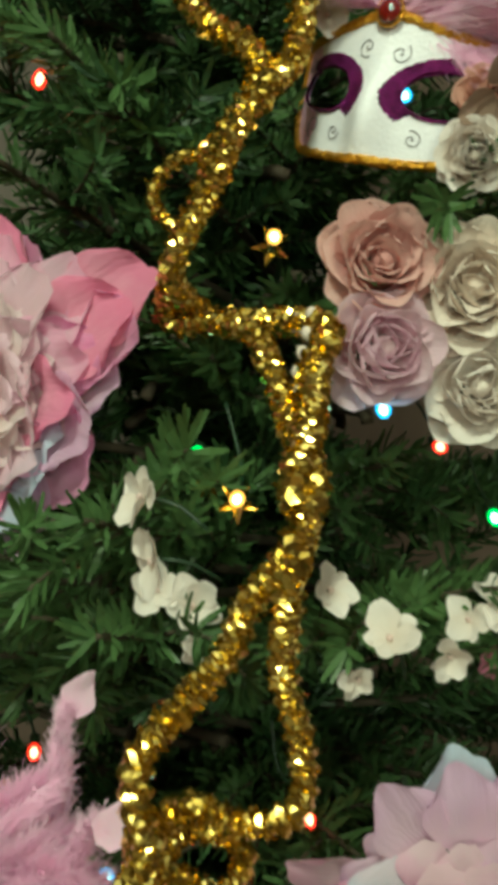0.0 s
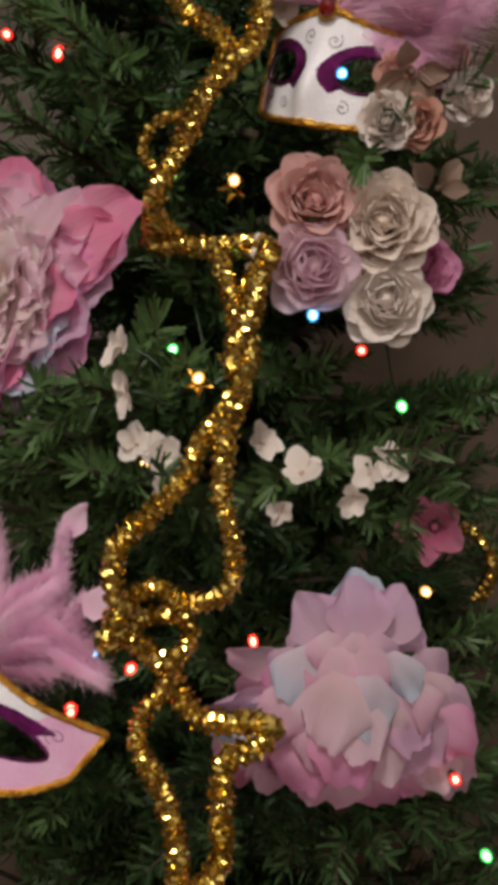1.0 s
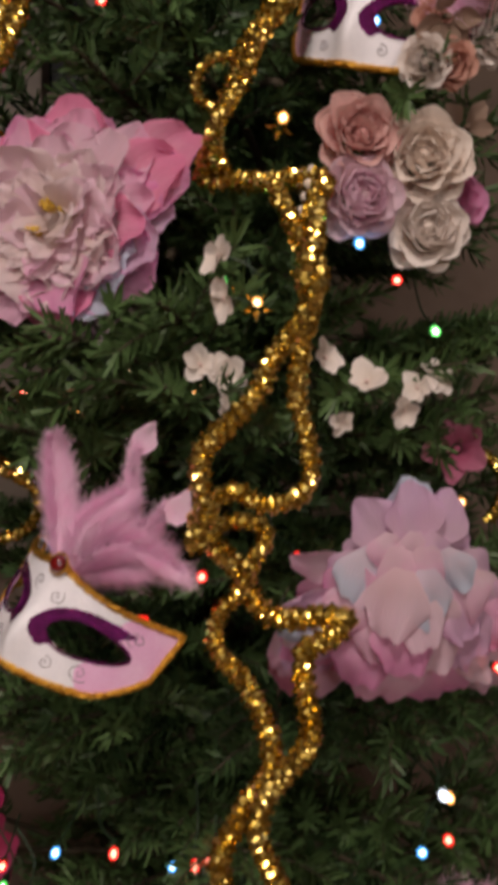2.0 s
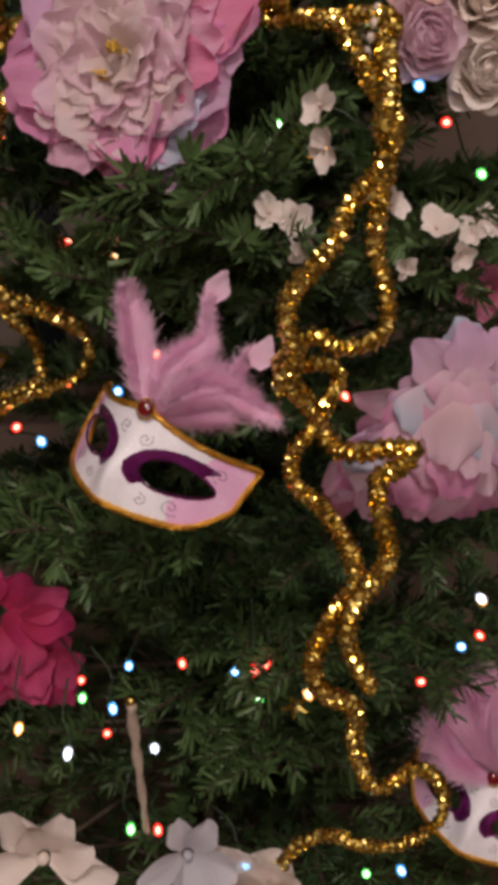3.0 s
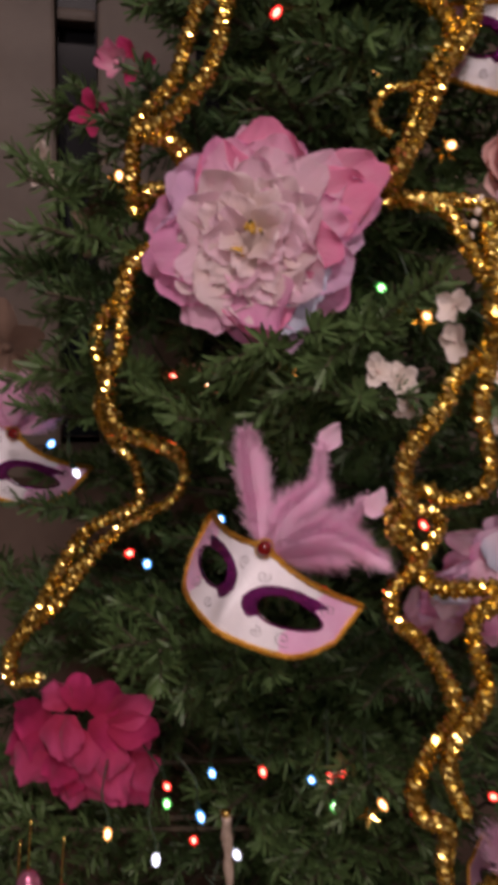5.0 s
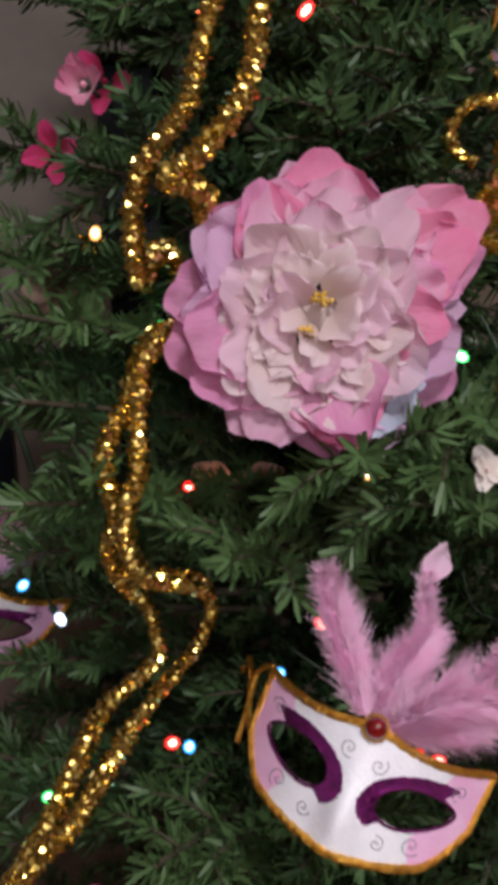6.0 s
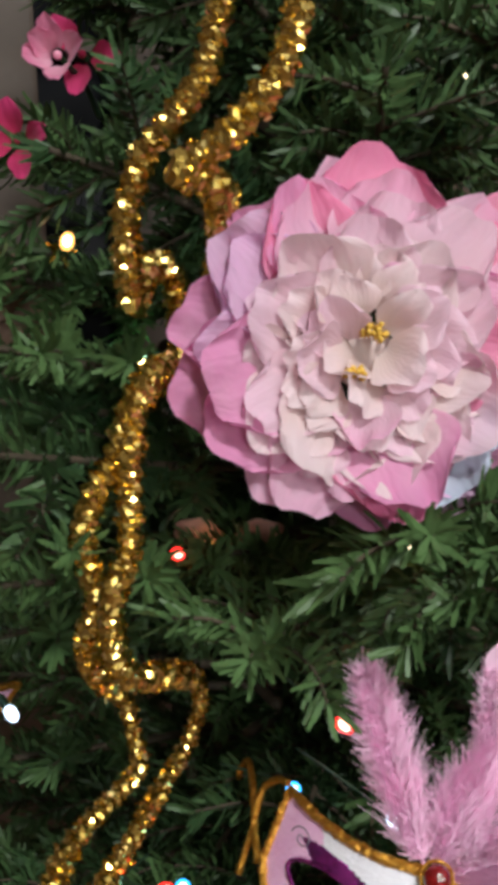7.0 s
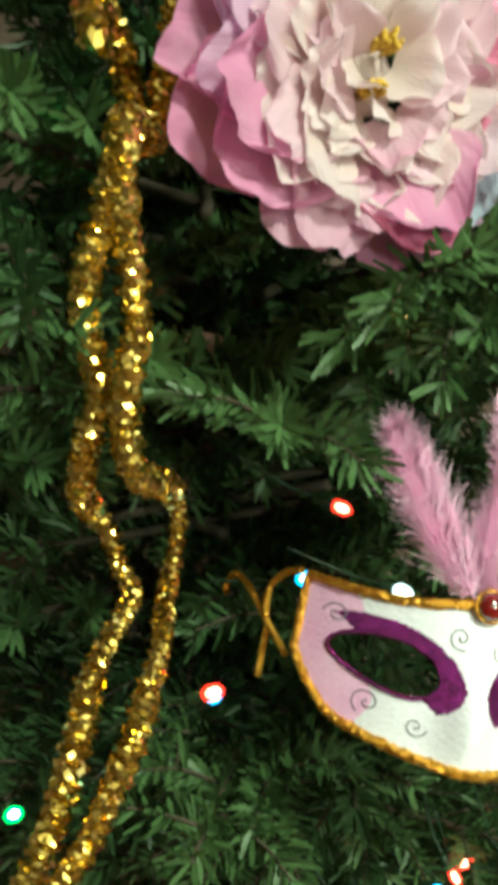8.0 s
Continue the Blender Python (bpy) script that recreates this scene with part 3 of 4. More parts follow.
def garland(points, radius, seed, label, thin=()):
    """Foil strips wound round a cord: a two-start screw of crumpled facets with short fringes on its ridges; thin: (from, to, share) along its length."""
    line = curve_points(points, 0.0017)
    rng = np.random.default_rng(seed)
    r = radius * (0.96 + 0.10 * np.sin(np.arange(len(line)) * 0.03 + seed))
    place_on = np.linspace(0, 1, len(line))
    for start, end, share in thin:
        r *= 1 - (1 - share) * np.clip(np.minimum(place_on - start, end - place_on) / 0.02, 0, 1)
    line -= np.array(points[0])
    pitch = 3.7
    ob = thing_at("tinsel_garland", Matrix.Translation(points[0]), label, "garland", "gold garlands on the tree")
    v, f = tube(line, r, 12, 0.13, 0.0, 0.0, seed, 0.2, pitch)
    child("rope", mesh_from("rope", v, f, GOLD, False), ob)
    v, f = [], []
    along, sides_at = rings(line)
    for i in range(len(line)):
        for again in range(4):
            a = -np.pi * i / pitch + np.pi * (again % 2) + rng.normal(0, 0.34)
            out = np.cos(a) * sides_at[i][0] + np.sin(a) * sides_at[i][1]
            around = np.cross(out, along[i])
            side = around * 0.0014 + along[i] * rng.normal(0, 0.0006)
            p = line[i] + out * r[i] * 0.9
            q = line[i] + out * r[i] * rng.uniform(1.12, 1.36) + along[i] * rng.normal(0, 0.0012) + around * rng.normal(0, 0.0012)
            k = len(v)
            v += [p - side, p + side, q + side * 0.8, q - side * 0.8]
            f.append((k, k + 1, k + 2, k + 3))
    tagged(child("foil_fringe", mesh_from("foil_fringe", v, f, GOLD_FRINGE, False), ob), kind="stuff")
    return ob


GOLDEN = "shiny gold tinsel garland draped down the fir tree"
garland(R_FIRST + R_FIRST_LOW, 0.0054, 1, GOLDEN, ((0.86, 1.1, 0.72),))
garland(R_SECOND + R_SECOND_LOW, 0.0056, 2, GOLDEN)
garland(R_LOOP, 0.0034, 3, "thin loop of shiny gold tinsel")
garland(L_FIRST + L_FIRST_LOW[1:], 0.0056, 4, GOLDEN, ((0.68, 0.84, 0.72),))
garland(L_SECOND + L_SECOND_LOW[1:], 0.0056, 5, GOLDEN, ((0.60, 0.78, 0.66),))
garland(R_EDGE, 0.0045, 6, "thin curl of shiny gold tinsel")

# ---------------- flowers ----------------


def peony(name, m, label, outer, inner, seed, size=1.0):
    """A large cloth peony: three rings of broad ruffled petals, a crowded heart of small crumpled ones, two tufts of yellow stamens."""
    rng = random.Random(seed)
    flower = thing_at(name, m, label, "flower", "cloth flowers on the tree")
    for n, kind, r0, h, lift, scale, colours in ((11, "wide", 0.030, 0.004, 10, 1.0, outer), (11, "wide", 0.027, 0.008, 17, 1.0, outer), (10, "wide", 0.023, 0.011, 24, 0.98, outer + inner), (10, "wide", 0.019, 0.013, 32, 0.90, inner)):
        turn = rng.uniform(0, 40)
        for i in range(n):
            add_petal(flower, rng.choice(colours), kind, turn + 360 * i / n + rng.uniform(-9, 9), r0 * size, h * size + rng.uniform(-0.001, 0.002),
                      lift + rng.uniform(-8, 8), rng.randrange(4), scale * size * rng.uniform(0.86, 1.08), rng.uniform(-11, 11))
    tufts = ((0.001, 0.005), (-0.008, -0.009))
    count = 66
    for k in range(count):
        r = 0.036 * math.sqrt((k + 0.5) / count)
        a = math.radians(137.5 * k + rng.uniform(-14, 14))
        x, y = -r * math.sin(a), r * math.cos(a)
        if any(math.hypot(x - tx, y - ty) < 0.0062 for tx, ty in tufts):
            continue
        h = 0.013 + 0.007 * (1 - (r / 0.036) ** 2) + rng.uniform(-0.002, 0.003)
        away = 0.35 + 0.65 * r / 0.036
        turn = math.degrees(a) + rng.uniform(-75, 75) * (1.15 - away)
        local = Matrix.Translation((x * size, y * size, h * size)) @ pose(0, 0, 0, 0, 0, turn) @ pose(0, 0, 0, 56 - 30 * away + rng.uniform(-14, 14), rng.uniform(-25, 25), 0)
        child("petal", petal_variant(rng.choice(inner), "ruffle", rng.randrange(6)), flower, local @ Matrix.Scale(size * rng.uniform(0.75, 1.05), 4))
    child("heart", bead_mesh("heart", 0.014 * size, 0.6, PETAL[inner[0]]), flower, Matrix.Translation((0, 0, 0.010 * size)))
    for tx, ty in tufts:
        verts, faces = [], []
        for i in range(22):
            c = np.array((tx + rng.gauss(0, 0.0022), ty + rng.gauss(0, 0.0020), rng.uniform(0.026, 0.035))) * size
            w = rng.uniform(0.0009, 0.0016)
            k = len(verts)
            verts += [c + w * np.array(d) for d in ((1, 0, 0), (-1, 0, 0), (0, 1, 0), (0, -1, 0), (0, 0, 1.6), (0, 0, -7))]
            faces += [(k, k + 2, k + 4), (k + 2, k + 1, k + 4), (k + 1, k + 3, k + 4), (k + 3, k, k + 4), (k + 2, k, k + 5), (k + 1, k + 2, k + 5), (k + 3, k + 1, k + 5), (k, k + 3, k + 5)]
        tagged(child("stamen_tuft", mesh_from("stamen_tuft", verts, faces, YELLOW), flower, None, "yellow stamens"), "yellow stamens", kind="stuff")
    stem(flower, 0.09)
    return flower


PINKS = ["pink", "rosy", "lavender", "pink", "rosy", "lavender"]
peony_a = peony("peony", facing((-0.119, 0.086, 1.313), (-0.33, -1, 0.16)), "large pink cloth peony with a cream heart and yellow stamens", PINKS, ["cream", "blush", "cream", "rosy", "cream", "blush"], 3, 0.97)
for angle, colour, kind, r0, size, lift in ((-58, "hot", "wide", 0.050, 0.98, 6), (-69, "pink", "wide", 0.046, 0.86, 12), (-64, "hot", "wide", 0.036, 1.0, 14), (-6, "hot", "outer", 0.024, 0.98, 10), (-126, "blue", "wide", 0.024, 0.95, 24),
                                            (-148, "blue", "outer", 0.018, 0.95, 17), (-168, "hot", "outer", 0.018, 0.88, 20), (-98, "hot", "wide", 0.024, 0.85, 34), (24, "hot", "wide", 0.022, 0.95, 22)):
    add_petal(peony_a, colour, kind, angle, r0, 0.007, lift, 1, size)


def hanging_peony(m, label, tiers, crown, seed, size=1.0):
    """A drooping peony seen from its side: tiers of ruffled petals that hang over one another like a skirt, and a few that stand up at its neck."""
    rng = random.Random(seed)
    flower = thing_at("peony", m, label, "flower", "cloth flowers on the tree")
    for n, kind, w, y, z, lift, scale, colours in tiers:
        for i in range(n):
            t = 2 * i / (n - 1) - 1 + rng.uniform(-0.12, 0.12)
            x = t * w
            fall = 180 + t * 40 + rng.uniform(-22, 22)
            deep = z - 0.020 * t * t + rng.uniform(-0.003, 0.003)
            local = Matrix.Translation((x * size, (y - 0.010 * t * t) * size, deep * size)) @ pose(0, 0, 0, 0, 0, fall) @ pose(0, 0, 0, lift - 12 * t * t + rng.uniform(-12, 14), rng.uniform(-24, 24), 0)
            child("petal", petal_variant(rng.choice(colours), kind, rng.randrange(5)), flower, local @ Matrix.Scale(scale * size * rng.uniform(0.86, 1.1), 4))
    for angle, x, y, z, colour, kind, scale, lift in crown:
        local = Matrix.Translation((x * size, y * size, z * size)) @ pose(0, 0, 0, 0, 0, angle) @ pose(0, 0, 0, lift, 0, 0)
        child("petal", petal_variant(colour, kind, 2), flower, local @ Matrix.Scale(scale * size, 4))
    stem(flower, 0.07)
    return flower


SOFT = ["pink", "lavender", "blush", "lavender", "rosy"]
hanging_peony(facing((0.086, 0.068, 1.093), (-0.04, -1, -0.12)), "large drooping pink and lavender cloth peony",
              ((7, "skirt", 0.044, -0.030, 0.006, -4, 1.0, ["pink", "hot", "pink", "rosy"]), (7, "skirt", 0.048, -0.020, 0.014, 0, 0.96, ["pink", "lavender", "rosy"]), (7, "skirt", 0.046, -0.008, 0.022, 2, 0.94, SOFT),
               (7, "skirt", 0.044, 0.004, 0.029, 4, 0.90, SOFT), (7, "skirt", 0.040, 0.016, 0.034, 6, 0.84, SOFT), (6, "skirt", 0.036, 0.028, 0.036, 8, 0.78, SOFT + ["blue"]),
               (6, "skirt", 0.030, 0.040, 0.034, 10, 0.66, ["lavender", "rosy", "blue"]), (5, "skirt", 0.022, 0.048, 0.030, 12, 0.52, ["rosy", "lavender"])),
              ((6, 0.004, 0.038, 0.020, "lavender", "wide", 0.86, 2), (-24, 0.012, 0.036, 0.016, "lavender", "wide", 0.82, -4), (36, -0.010, 0.036, 0.018, "lavender", "wide", 0.80, 0), (-6, 0.000, 0.034, 0.010, "blue", "wide", 0.86, -8),
               (98, -0.034, 0.002, 0.014, "lavender", "long", 0.98, -4), (108, -0.036, -0.003, 0.018, "blue", "long", 0.85, 0), (78, -0.030, 0.018, 0.010, "rosy", "long", 0.92, -6)), 8)
DEEP = ["magenta", "crimson", "magenta"]
hanging_peony(facing((-0.236, 0.190, 0.910), (-0.35, -1, 0.15)), "deep magenta cloth flower drooping among the branches",
              ((5, "skirt", 0.040, -0.026, 0.004, -6, 1.15, DEEP), (6, "skirt", 0.046, -0.008, 0.014, 0, 1.12, DEEP), (6, "skirt", 0.040, 0.012, 0.022, 2, 1.0, DEEP), (5, "skirt", 0.030, 0.030, 0.026, 8, 0.9, DEEP)),
              ((0, 0.0, 0.030, 0.014, "magenta", "outer", 0.62, 0), (-40, 0.012, 0.028, 0.012, "magenta", "outer", 0.65, 0), (40, -0.012, 0.030, 0.012, "crimson", "outer", 0.6, 0),
               (-66, 0.030, 0.026, 0.014, "crimson", "tongue", 1.35, 4), (-88, 0.030, 0.018, 0.016, "magenta", "tongue", 1.4, 4), (80, -0.026, 0.010, 0.008, "magenta", "outer", 0.8, -8)), 12, 0.84)


def rose(parent, place, ahead, colour, size, seed):
    """One rose head of a bunch: petals wound tighter towards the middle."""
    rng = random.Random(seed)
    head = child("rose", bead_mesh("rose", 0.006 * size, 1.3, PETAL[colour]), parent, parent.matrix_basis.inverted() @ facing(place, ahead))
    for n, kind, r0, h, lift, s in ((3, "rose", 0.003, -0.004, 82, 0.72), (4, "rose", 0.0065, -0.006, 76, 0.84), (5, "rose", 0.0095, -0.008, 68, 0.96), (5, "rose", 0.012, -0.009, 58, 1.0), (6, "rose_out", 0.012, -0.012, 42, 1.0), (6, "rose_out", 0.010, -0.014, 24, 1.02)):
        turn = rng.uniform(0, 360)
        for i in range(n):
            add_petal(head, colour, kind, turn + 360 * i / n + rng.uniform(-14, 14), r0 * size, h * size, lift + rng.uniform(-6, 6), rng.randrange(3), s * size, rng.uniform(-12, 12))


bunch = thing_at("rose_bunch", facing((0.078, 0.085, 1.338), (0, -1, 0)), "bunch of ivory, blush and dusty pink cloth roses", "flowers")
for i, (place, colour, size) in enumerate((((0.056, 0.062, 1.370), "dusty", 0.84), ((0.095, 0.062, 1.359), "ivory", 0.94), ((0.056, 0.056, 1.333), "blush", 0.88), ((0.098, 0.064, 1.317), "white", 0.80), ((0.122, 0.085, 1.340), "pink", 0.66))):
    rose(bunch, place, (random.Random(i).uniform(-0.15, 0.15), -1, 0.05), colour, size, 30 + i)
for i in range(5):
    line = curve_points([(0.03, 0.085, 1.335), (0.025 - 0.002 * i, 0.07, 1.335 + 0.006 * (i - 2)), (0.018 + 0.002 * i, 0.055, 1.335 + 0.008 * (i - 2.5))], 0.003)
    v, f = tube(line, 0.0007, 5)
    spray = child("filler_sprig", mesh_from("filler_sprig", v, f, ICICLE), bunch, bunch.matrix_basis.inverted())
    child("bud", bead_mesh("bud", 0.0026, 1.2, PETAL["white"]), spray, Matrix.Translation(line[-1]))
stem(bunch)

bud_bunch = thing_at("rose_bunch", facing((0.115, 0.10, 1.425), (0.1, -1, 0)), "small bunch of white and peach cloth rosebuds", "flowers")
for i, (place, colour, size) in enumerate((((0.094, 0.060, 1.414), "white", 0.50), ((0.111, 0.062, 1.414), "salmon", 0.50), ((0.142, 0.075, 1.434), "white", 0.46), ((0.103, 0.066, 1.440), "salmon", 0.48), ((0.128, 0.075, 1.452), "dusty", 0.50))):
    rose(bud_bunch, place, (0.1 * i - 0.2, -1, -0.2), colour, size, 50 + i)
stem(bud_bunch)


def blossom(place, ahead, seed, size=1.0):
    rng = random.Random(seed)
    flower = thing_at("blossom", facing(place, ahead, rng.uniform(0, 70)), "small white cloth blossom on a thin twig", "flower", "white blossoms on the tree")
    for i in range(rng.choice((4, 5, 5))):
        add_petal(flower, "white", "bloom", 72 * i + rng.uniform(-14, 14), 0.0006, 0, 22 + rng.uniform(-18, 26), rng.randrange(5), size * rng.uniform(0.78, 1.08), rng.uniform(-20, 20))
    child("stamen_tuft", bead_mesh("stamen_tuft", 0.0014 * size, 0.8, PETAL["cream"]), flower, Matrix.Translation((0, 0, 0.002)), "pale stamens")
    stem(flower, 0.018, 0.0006)


for i, (place, ahead, size) in enumerate((((-0.031, -0.044, 1.279), (-0.9, -0.4, 0.25), 0.95), ((-0.028, -0.042, 1.260), (-0.85, -0.5, -0.2), 1.0), ((-0.038, 0.058, 1.232), (-0.2, -1, 0.4), 1.15), ((-0.024, 0.055, 1.226), (0.3, -1, 0.1), 1.2),
                                         ((-0.018, 0.05, 1.210), (0, -1, -0.5), 0.95), ((0.031, 0.035, 1.236), (0.5, -0.8, 0.3), 1.1), ((0.052, 0.015, 1.222), (-0.2, -0.9, 0.5), 1.15), ((0.103, 0.058, 1.226), (0.4, -0.8, 0.6), 1.25),
                                         ((0.092, 0.056, 1.220), (-0.5, -0.8, 0.2), 1.0), ((0.082, 0.05, 1.207), (0, -1, -0.4), 0.95), ((0.043, 0.04, 1.20), (0.2, -1, -0.2), 0.8), ((0.037, 0.10, 1.490), (-0.3, -1, 0), 1.1))):
    blossom(place, ahead, 70 + i, size * 0.86)


def long_flower(place, ahead, colour, petals, size, label, seed, roll=0.0):
    rng = random.Random(seed)
    flower = thing_at("lily", facing(place, ahead, roll), label, "flower", "cloth flowers on the tree")
    for i, (angle, kind, lift) in enumerate(petals):
        add_petal(flower, colour, kind, angle, 0.004, 0, lift, i % 3, size * rng.uniform(0.92, 1.06))
    child("heart", bead_mesh("heart", 0.004 * size, 1.2, PETAL[colour]), flower, Matrix.Translation((0, 0, 0.003)))
    stem(flower)
    return flower


long_flower((-0.191, -0.004, 0.850), (-0.1, -1, 0.15), "white", ((26, "long", 14), (-30, "tongue", 20), (96, "long", 10), (-98, "long", 10), (4, "tongue", 44), (-70, "tongue", 34)), 0.98,
            "open white cloth lily with long petals", 90)
long_flower((-0.100, 0.045, 0.800), (0.1, -1, 0.1), "grey", ((15, "tongue", 20), (-30, "tongue", 30), (100, "tongue", 30), (175, "tongue", 15), (-120, "tongue", 25), (200, "tongue", 40)), 0.95,
            "greyish white cloth orchid with rounded petals", 91)
rose_low = thing_at("rose_bunch", facing((-0.066, 0.045, 0.745), (0, -1, 0.3)), "pale pink cloth rose low on the tree", "flowers")
rose(rose_low, (-0.066, 0.035, 0.745), (0, -1, 0.5), "ivory", 1.6, 92)
stem(rose_low)
long_flower((-0.117, 0.225, 1.205), (-0.2, -1, 0.2), "salmon", ((70, "tongue", 20), (-80, "tongue", 15), (150, "small", 30)), 0.8, "salmon cloth leaf flower half hidden by branches", 94)
long_flower((-0.214, 0.275, 1.334), (-0.5, -1, 0), "tan", ((0, "tongue", 20), (70, "tongue", 25), (150, "tongue", 15), (-70, "tongue", 25), (-140, "tongue", 20)), 0.8, "beige cloth flower deep in the tree", 95)
long_flower((-0.30, 0.33, 1.225), (-0.4, -1, 0), "tan", ((0, "tongue", 20), (70, "tongue", 25), (150, "tongue", 15), (-70, "tongue", 25), (-140, "tongue", 20)), 1.2, "brownish cloth flower at the edge of the tree", 96)
long_flower((-0.205, 0.19, 1.446), (-0.6, -1, 0), "hot", ((10, "tongue", 62), (100, "tongue", 66), (190, "tongue", 60), (-80, "tongue", 64), (50, "tongue", 74)), 0.5, "small purple-pink cloth flower", 97)
long_flower((-0.222, 0.205, 1.412), (-0.6, -1, 0), "magenta", ((10, "tongue", 35), (100, "tongue", 40), (190, "tongue", 35), (-80, "tongue", 40)), 0.45, "small dark red cloth flower", 98)
long_flower((-0.19, 0.205, 1.452), (-0.6, -1, 0), "magenta", ((40, "tongue", 25), (-100, "tongue", 30), (170, "tongue", 35)), 0.5, "small dark red cloth flower", 99)
long_flower((0.150, 0.16, 1.178), (-0.2, -1, 0), "rouge", ((24, "tongue", 42), (-36, "tongue", 52), (95, "tongue", 48), (168, "tongue", 40), (-120, "tongue", 55), (0, "tongue", 66)), 0.78, "dusky pink cloth flower at the tree's edge", 100)
long_flower((0.106, 0.058, 1.440), (0.1, -1, -0.5), "tan", ((150, "tongue", 20), (190, "tongue", 30), (215, "tongue", 15), (120, "tongue", 25), (-90, "tongue", 30), (30, "tongue", 45)), 0.52, "drooping tan cloth petals below the mask", 103)
long_flower((0.128, 0.09, 1.385), (0.3, -1, 0), "tan", ((-40, "tongue", 15), (-90, "tongue", 25), (60, "tongue", 25)), 0.5, "tan cloth petals behind the roses", 101)

# ---------------- masks ----------------


def mask_top(s):
    return 0.005 - 0.004 * math.sin(math.pi * abs(s)) - 0.004 * abs(s)


def mask_low(s):
    return -0.058 + 0.012 * s * s + 0.016 * (max(0, abs(s) - 0.7) / 0.3) ** 2


def mask_side(s, U):
    return 0.061 * s * (1 + (1.6 if s > 0 else 0.2) * (U + 0.03))


def mask_depth(T, U):
    return -12.2 * T * T + 0.009 * math.exp(-(T / 0.009) ** 2 - ((U + 0.04) / 0.02) ** 2) + 0.002


def feather_mesh(base, tip, width, seed, count=3400):
    rng = np.random.default_rng(seed)
    base, tip = np.array(base, float), np.array(tip, float)
    tip = base + (tip - base) * 0.86
    bend = rng.normal(0, 0.006, 3)
    line = curve_points([base, (base + tip) / 2 + bend, tip], 0.002)
    along, sides_at = rings(line)
    verts, faces = tube(line, np.linspace(0.0011, 0.0004, len(line)), 5)
    face_side = np.cross(along[0], (0.0, 0.0, 1.0))
    face_side /= np.linalg.norm(face_side)
    for i in range(count):
        s = rng.uniform(0.06, 1.0)
        k = min(len(line) - 1, int(s * len(line)))
        side = face_side * rng.choice((-1, 1)) + np.cross(face_side, along[k]) * rng.normal(0, 0.5)
        side /= np.linalg.norm(side)
        L = 1.55 * width * (0.35 + 0.65 * math.sin(math.pi * min(1, 0.15 + s * 0.85))) * rng.uniform(0.6, 1.15)
        a = line[k]
        b = a + (side * 0.6 + along[k] * 0.55) * L * 0.5 + rng.normal(0, 0.0012, 3)
        c = a + (side * rng.uniform(0.3, 0.95) + along[k] * rng.uniform(0.7, 1.5)) * L * 0.85 + rng.normal(0, 0.0022, 3)
        w = np.cross(side, along[k])
        w = along[k] * 0.00024 + w * 0.00024
        n = len(verts)
        verts += [a - w, a + w, b - w, b + w, c - w * 0.35, c + w * 0.35]
        faces += [(n, n + 1, n + 3, n + 2), (n + 2, n + 3, n + 5, n + 4)]
    return mesh_from("feather", verts, faces, FEATHER)


EYES = ((-0.0318, -0.026, 1), (0.0318, -0.026, -1))


def eye_line(cx, cy, s, grow=1.0):
    pts = []
    for i in range(40):
        a = 2 * math.pi * i / 40
        x = 0.0195 * grow * math.cos(a)
        y = (0.0105 if math.sin(a) > 0 else 0.0095) * (grow + (grow - 1) * 0.6) * math.sin(a) * (1 - 0.25 * math.cos(a) * -s)
        T, U = cx + x, cy + y + 0.12 * x * s * -1
        pts.append((T, U, mask_depth(T, U) + 0.0008))
    pts.append(pts[0])
    return np.array(pts)


def in_eye(T, U, grow):
    for cx, cy, s in EYES:
        x = T - cx
        y = U - cy + 0.12 * x * s
        if (x / (0.0195 * grow)) ** 2 + (y / (0.0100 * (grow + (grow - 1) * 0.6))) ** 2 < 1:
            return True
    return False


def mask_body():
    nx, ny = 160, 72
    verts, faces, kinds = [], [], []
    for j in range(ny + 1):
        for i in range(nx + 1):
            s = 2 * i / nx - 1
            U = mask_low(s) + (mask_top(s) - mask_low(s)) * j / ny
            T = mask_side(s, U)
            verts.append((T, U, mask_depth(T, U)))
    for j in range(ny):
        for i in range(nx):
            a = j * (nx + 1) + i
            f = (a, a + 1, a + nx + 2, a + nx + 1)
            T = sum(verts[k][0] for k in f) / 4
            U = sum(verts[k][1] for k in f) / 4
            if in_eye(T, U, 1.0):
                continue
            faces.append(f)
            shade = in_eye(T, U, 1.42) and (U + 0.026 > (abs(T) - 0.0318) * 0.75 + 0.001)
            kinds.append(2 if shade else 1 if abs(T) > 0.040 + 0.004 * math.sin(200 * U) + 0.25 * (U + 0.03) else 0)
    return mesh_from("face", verts, faces, [MASK_WHITE, MASK_PINK, PURPLE_GLITTER], True, None, kinds)


def edge_line():
    pts = []
    for i in range(61):
        s = 2 * i / 60 - 1
        pts.append((s, mask_top(s)))
    for i in range(1, 10):
        pts.append((1, mask_top(1) + (mask_low(1) - mask_top(1)) * i / 10))
    for i in range(61):
        s = 1 - 2 * i / 60
        pts.append((s, mask_low(s)))
    for i in range(1, 10):
        pts.append((-1, mask_low(1) + (mask_top(1) - mask_low(1)) * i / 10))
    return curve_points([(mask_side(s, U), U, mask_depth(mask_side(s, U), U)) for s, U in pts + [pts[0]]], 0.0016)


SWIRL = []
for i in range(30):
    a = i / 29 * 9.5
    SWIRL.append((0.0007 * a * math.cos(a), 0.0007 * a * math.sin(a)))
_mask = {}


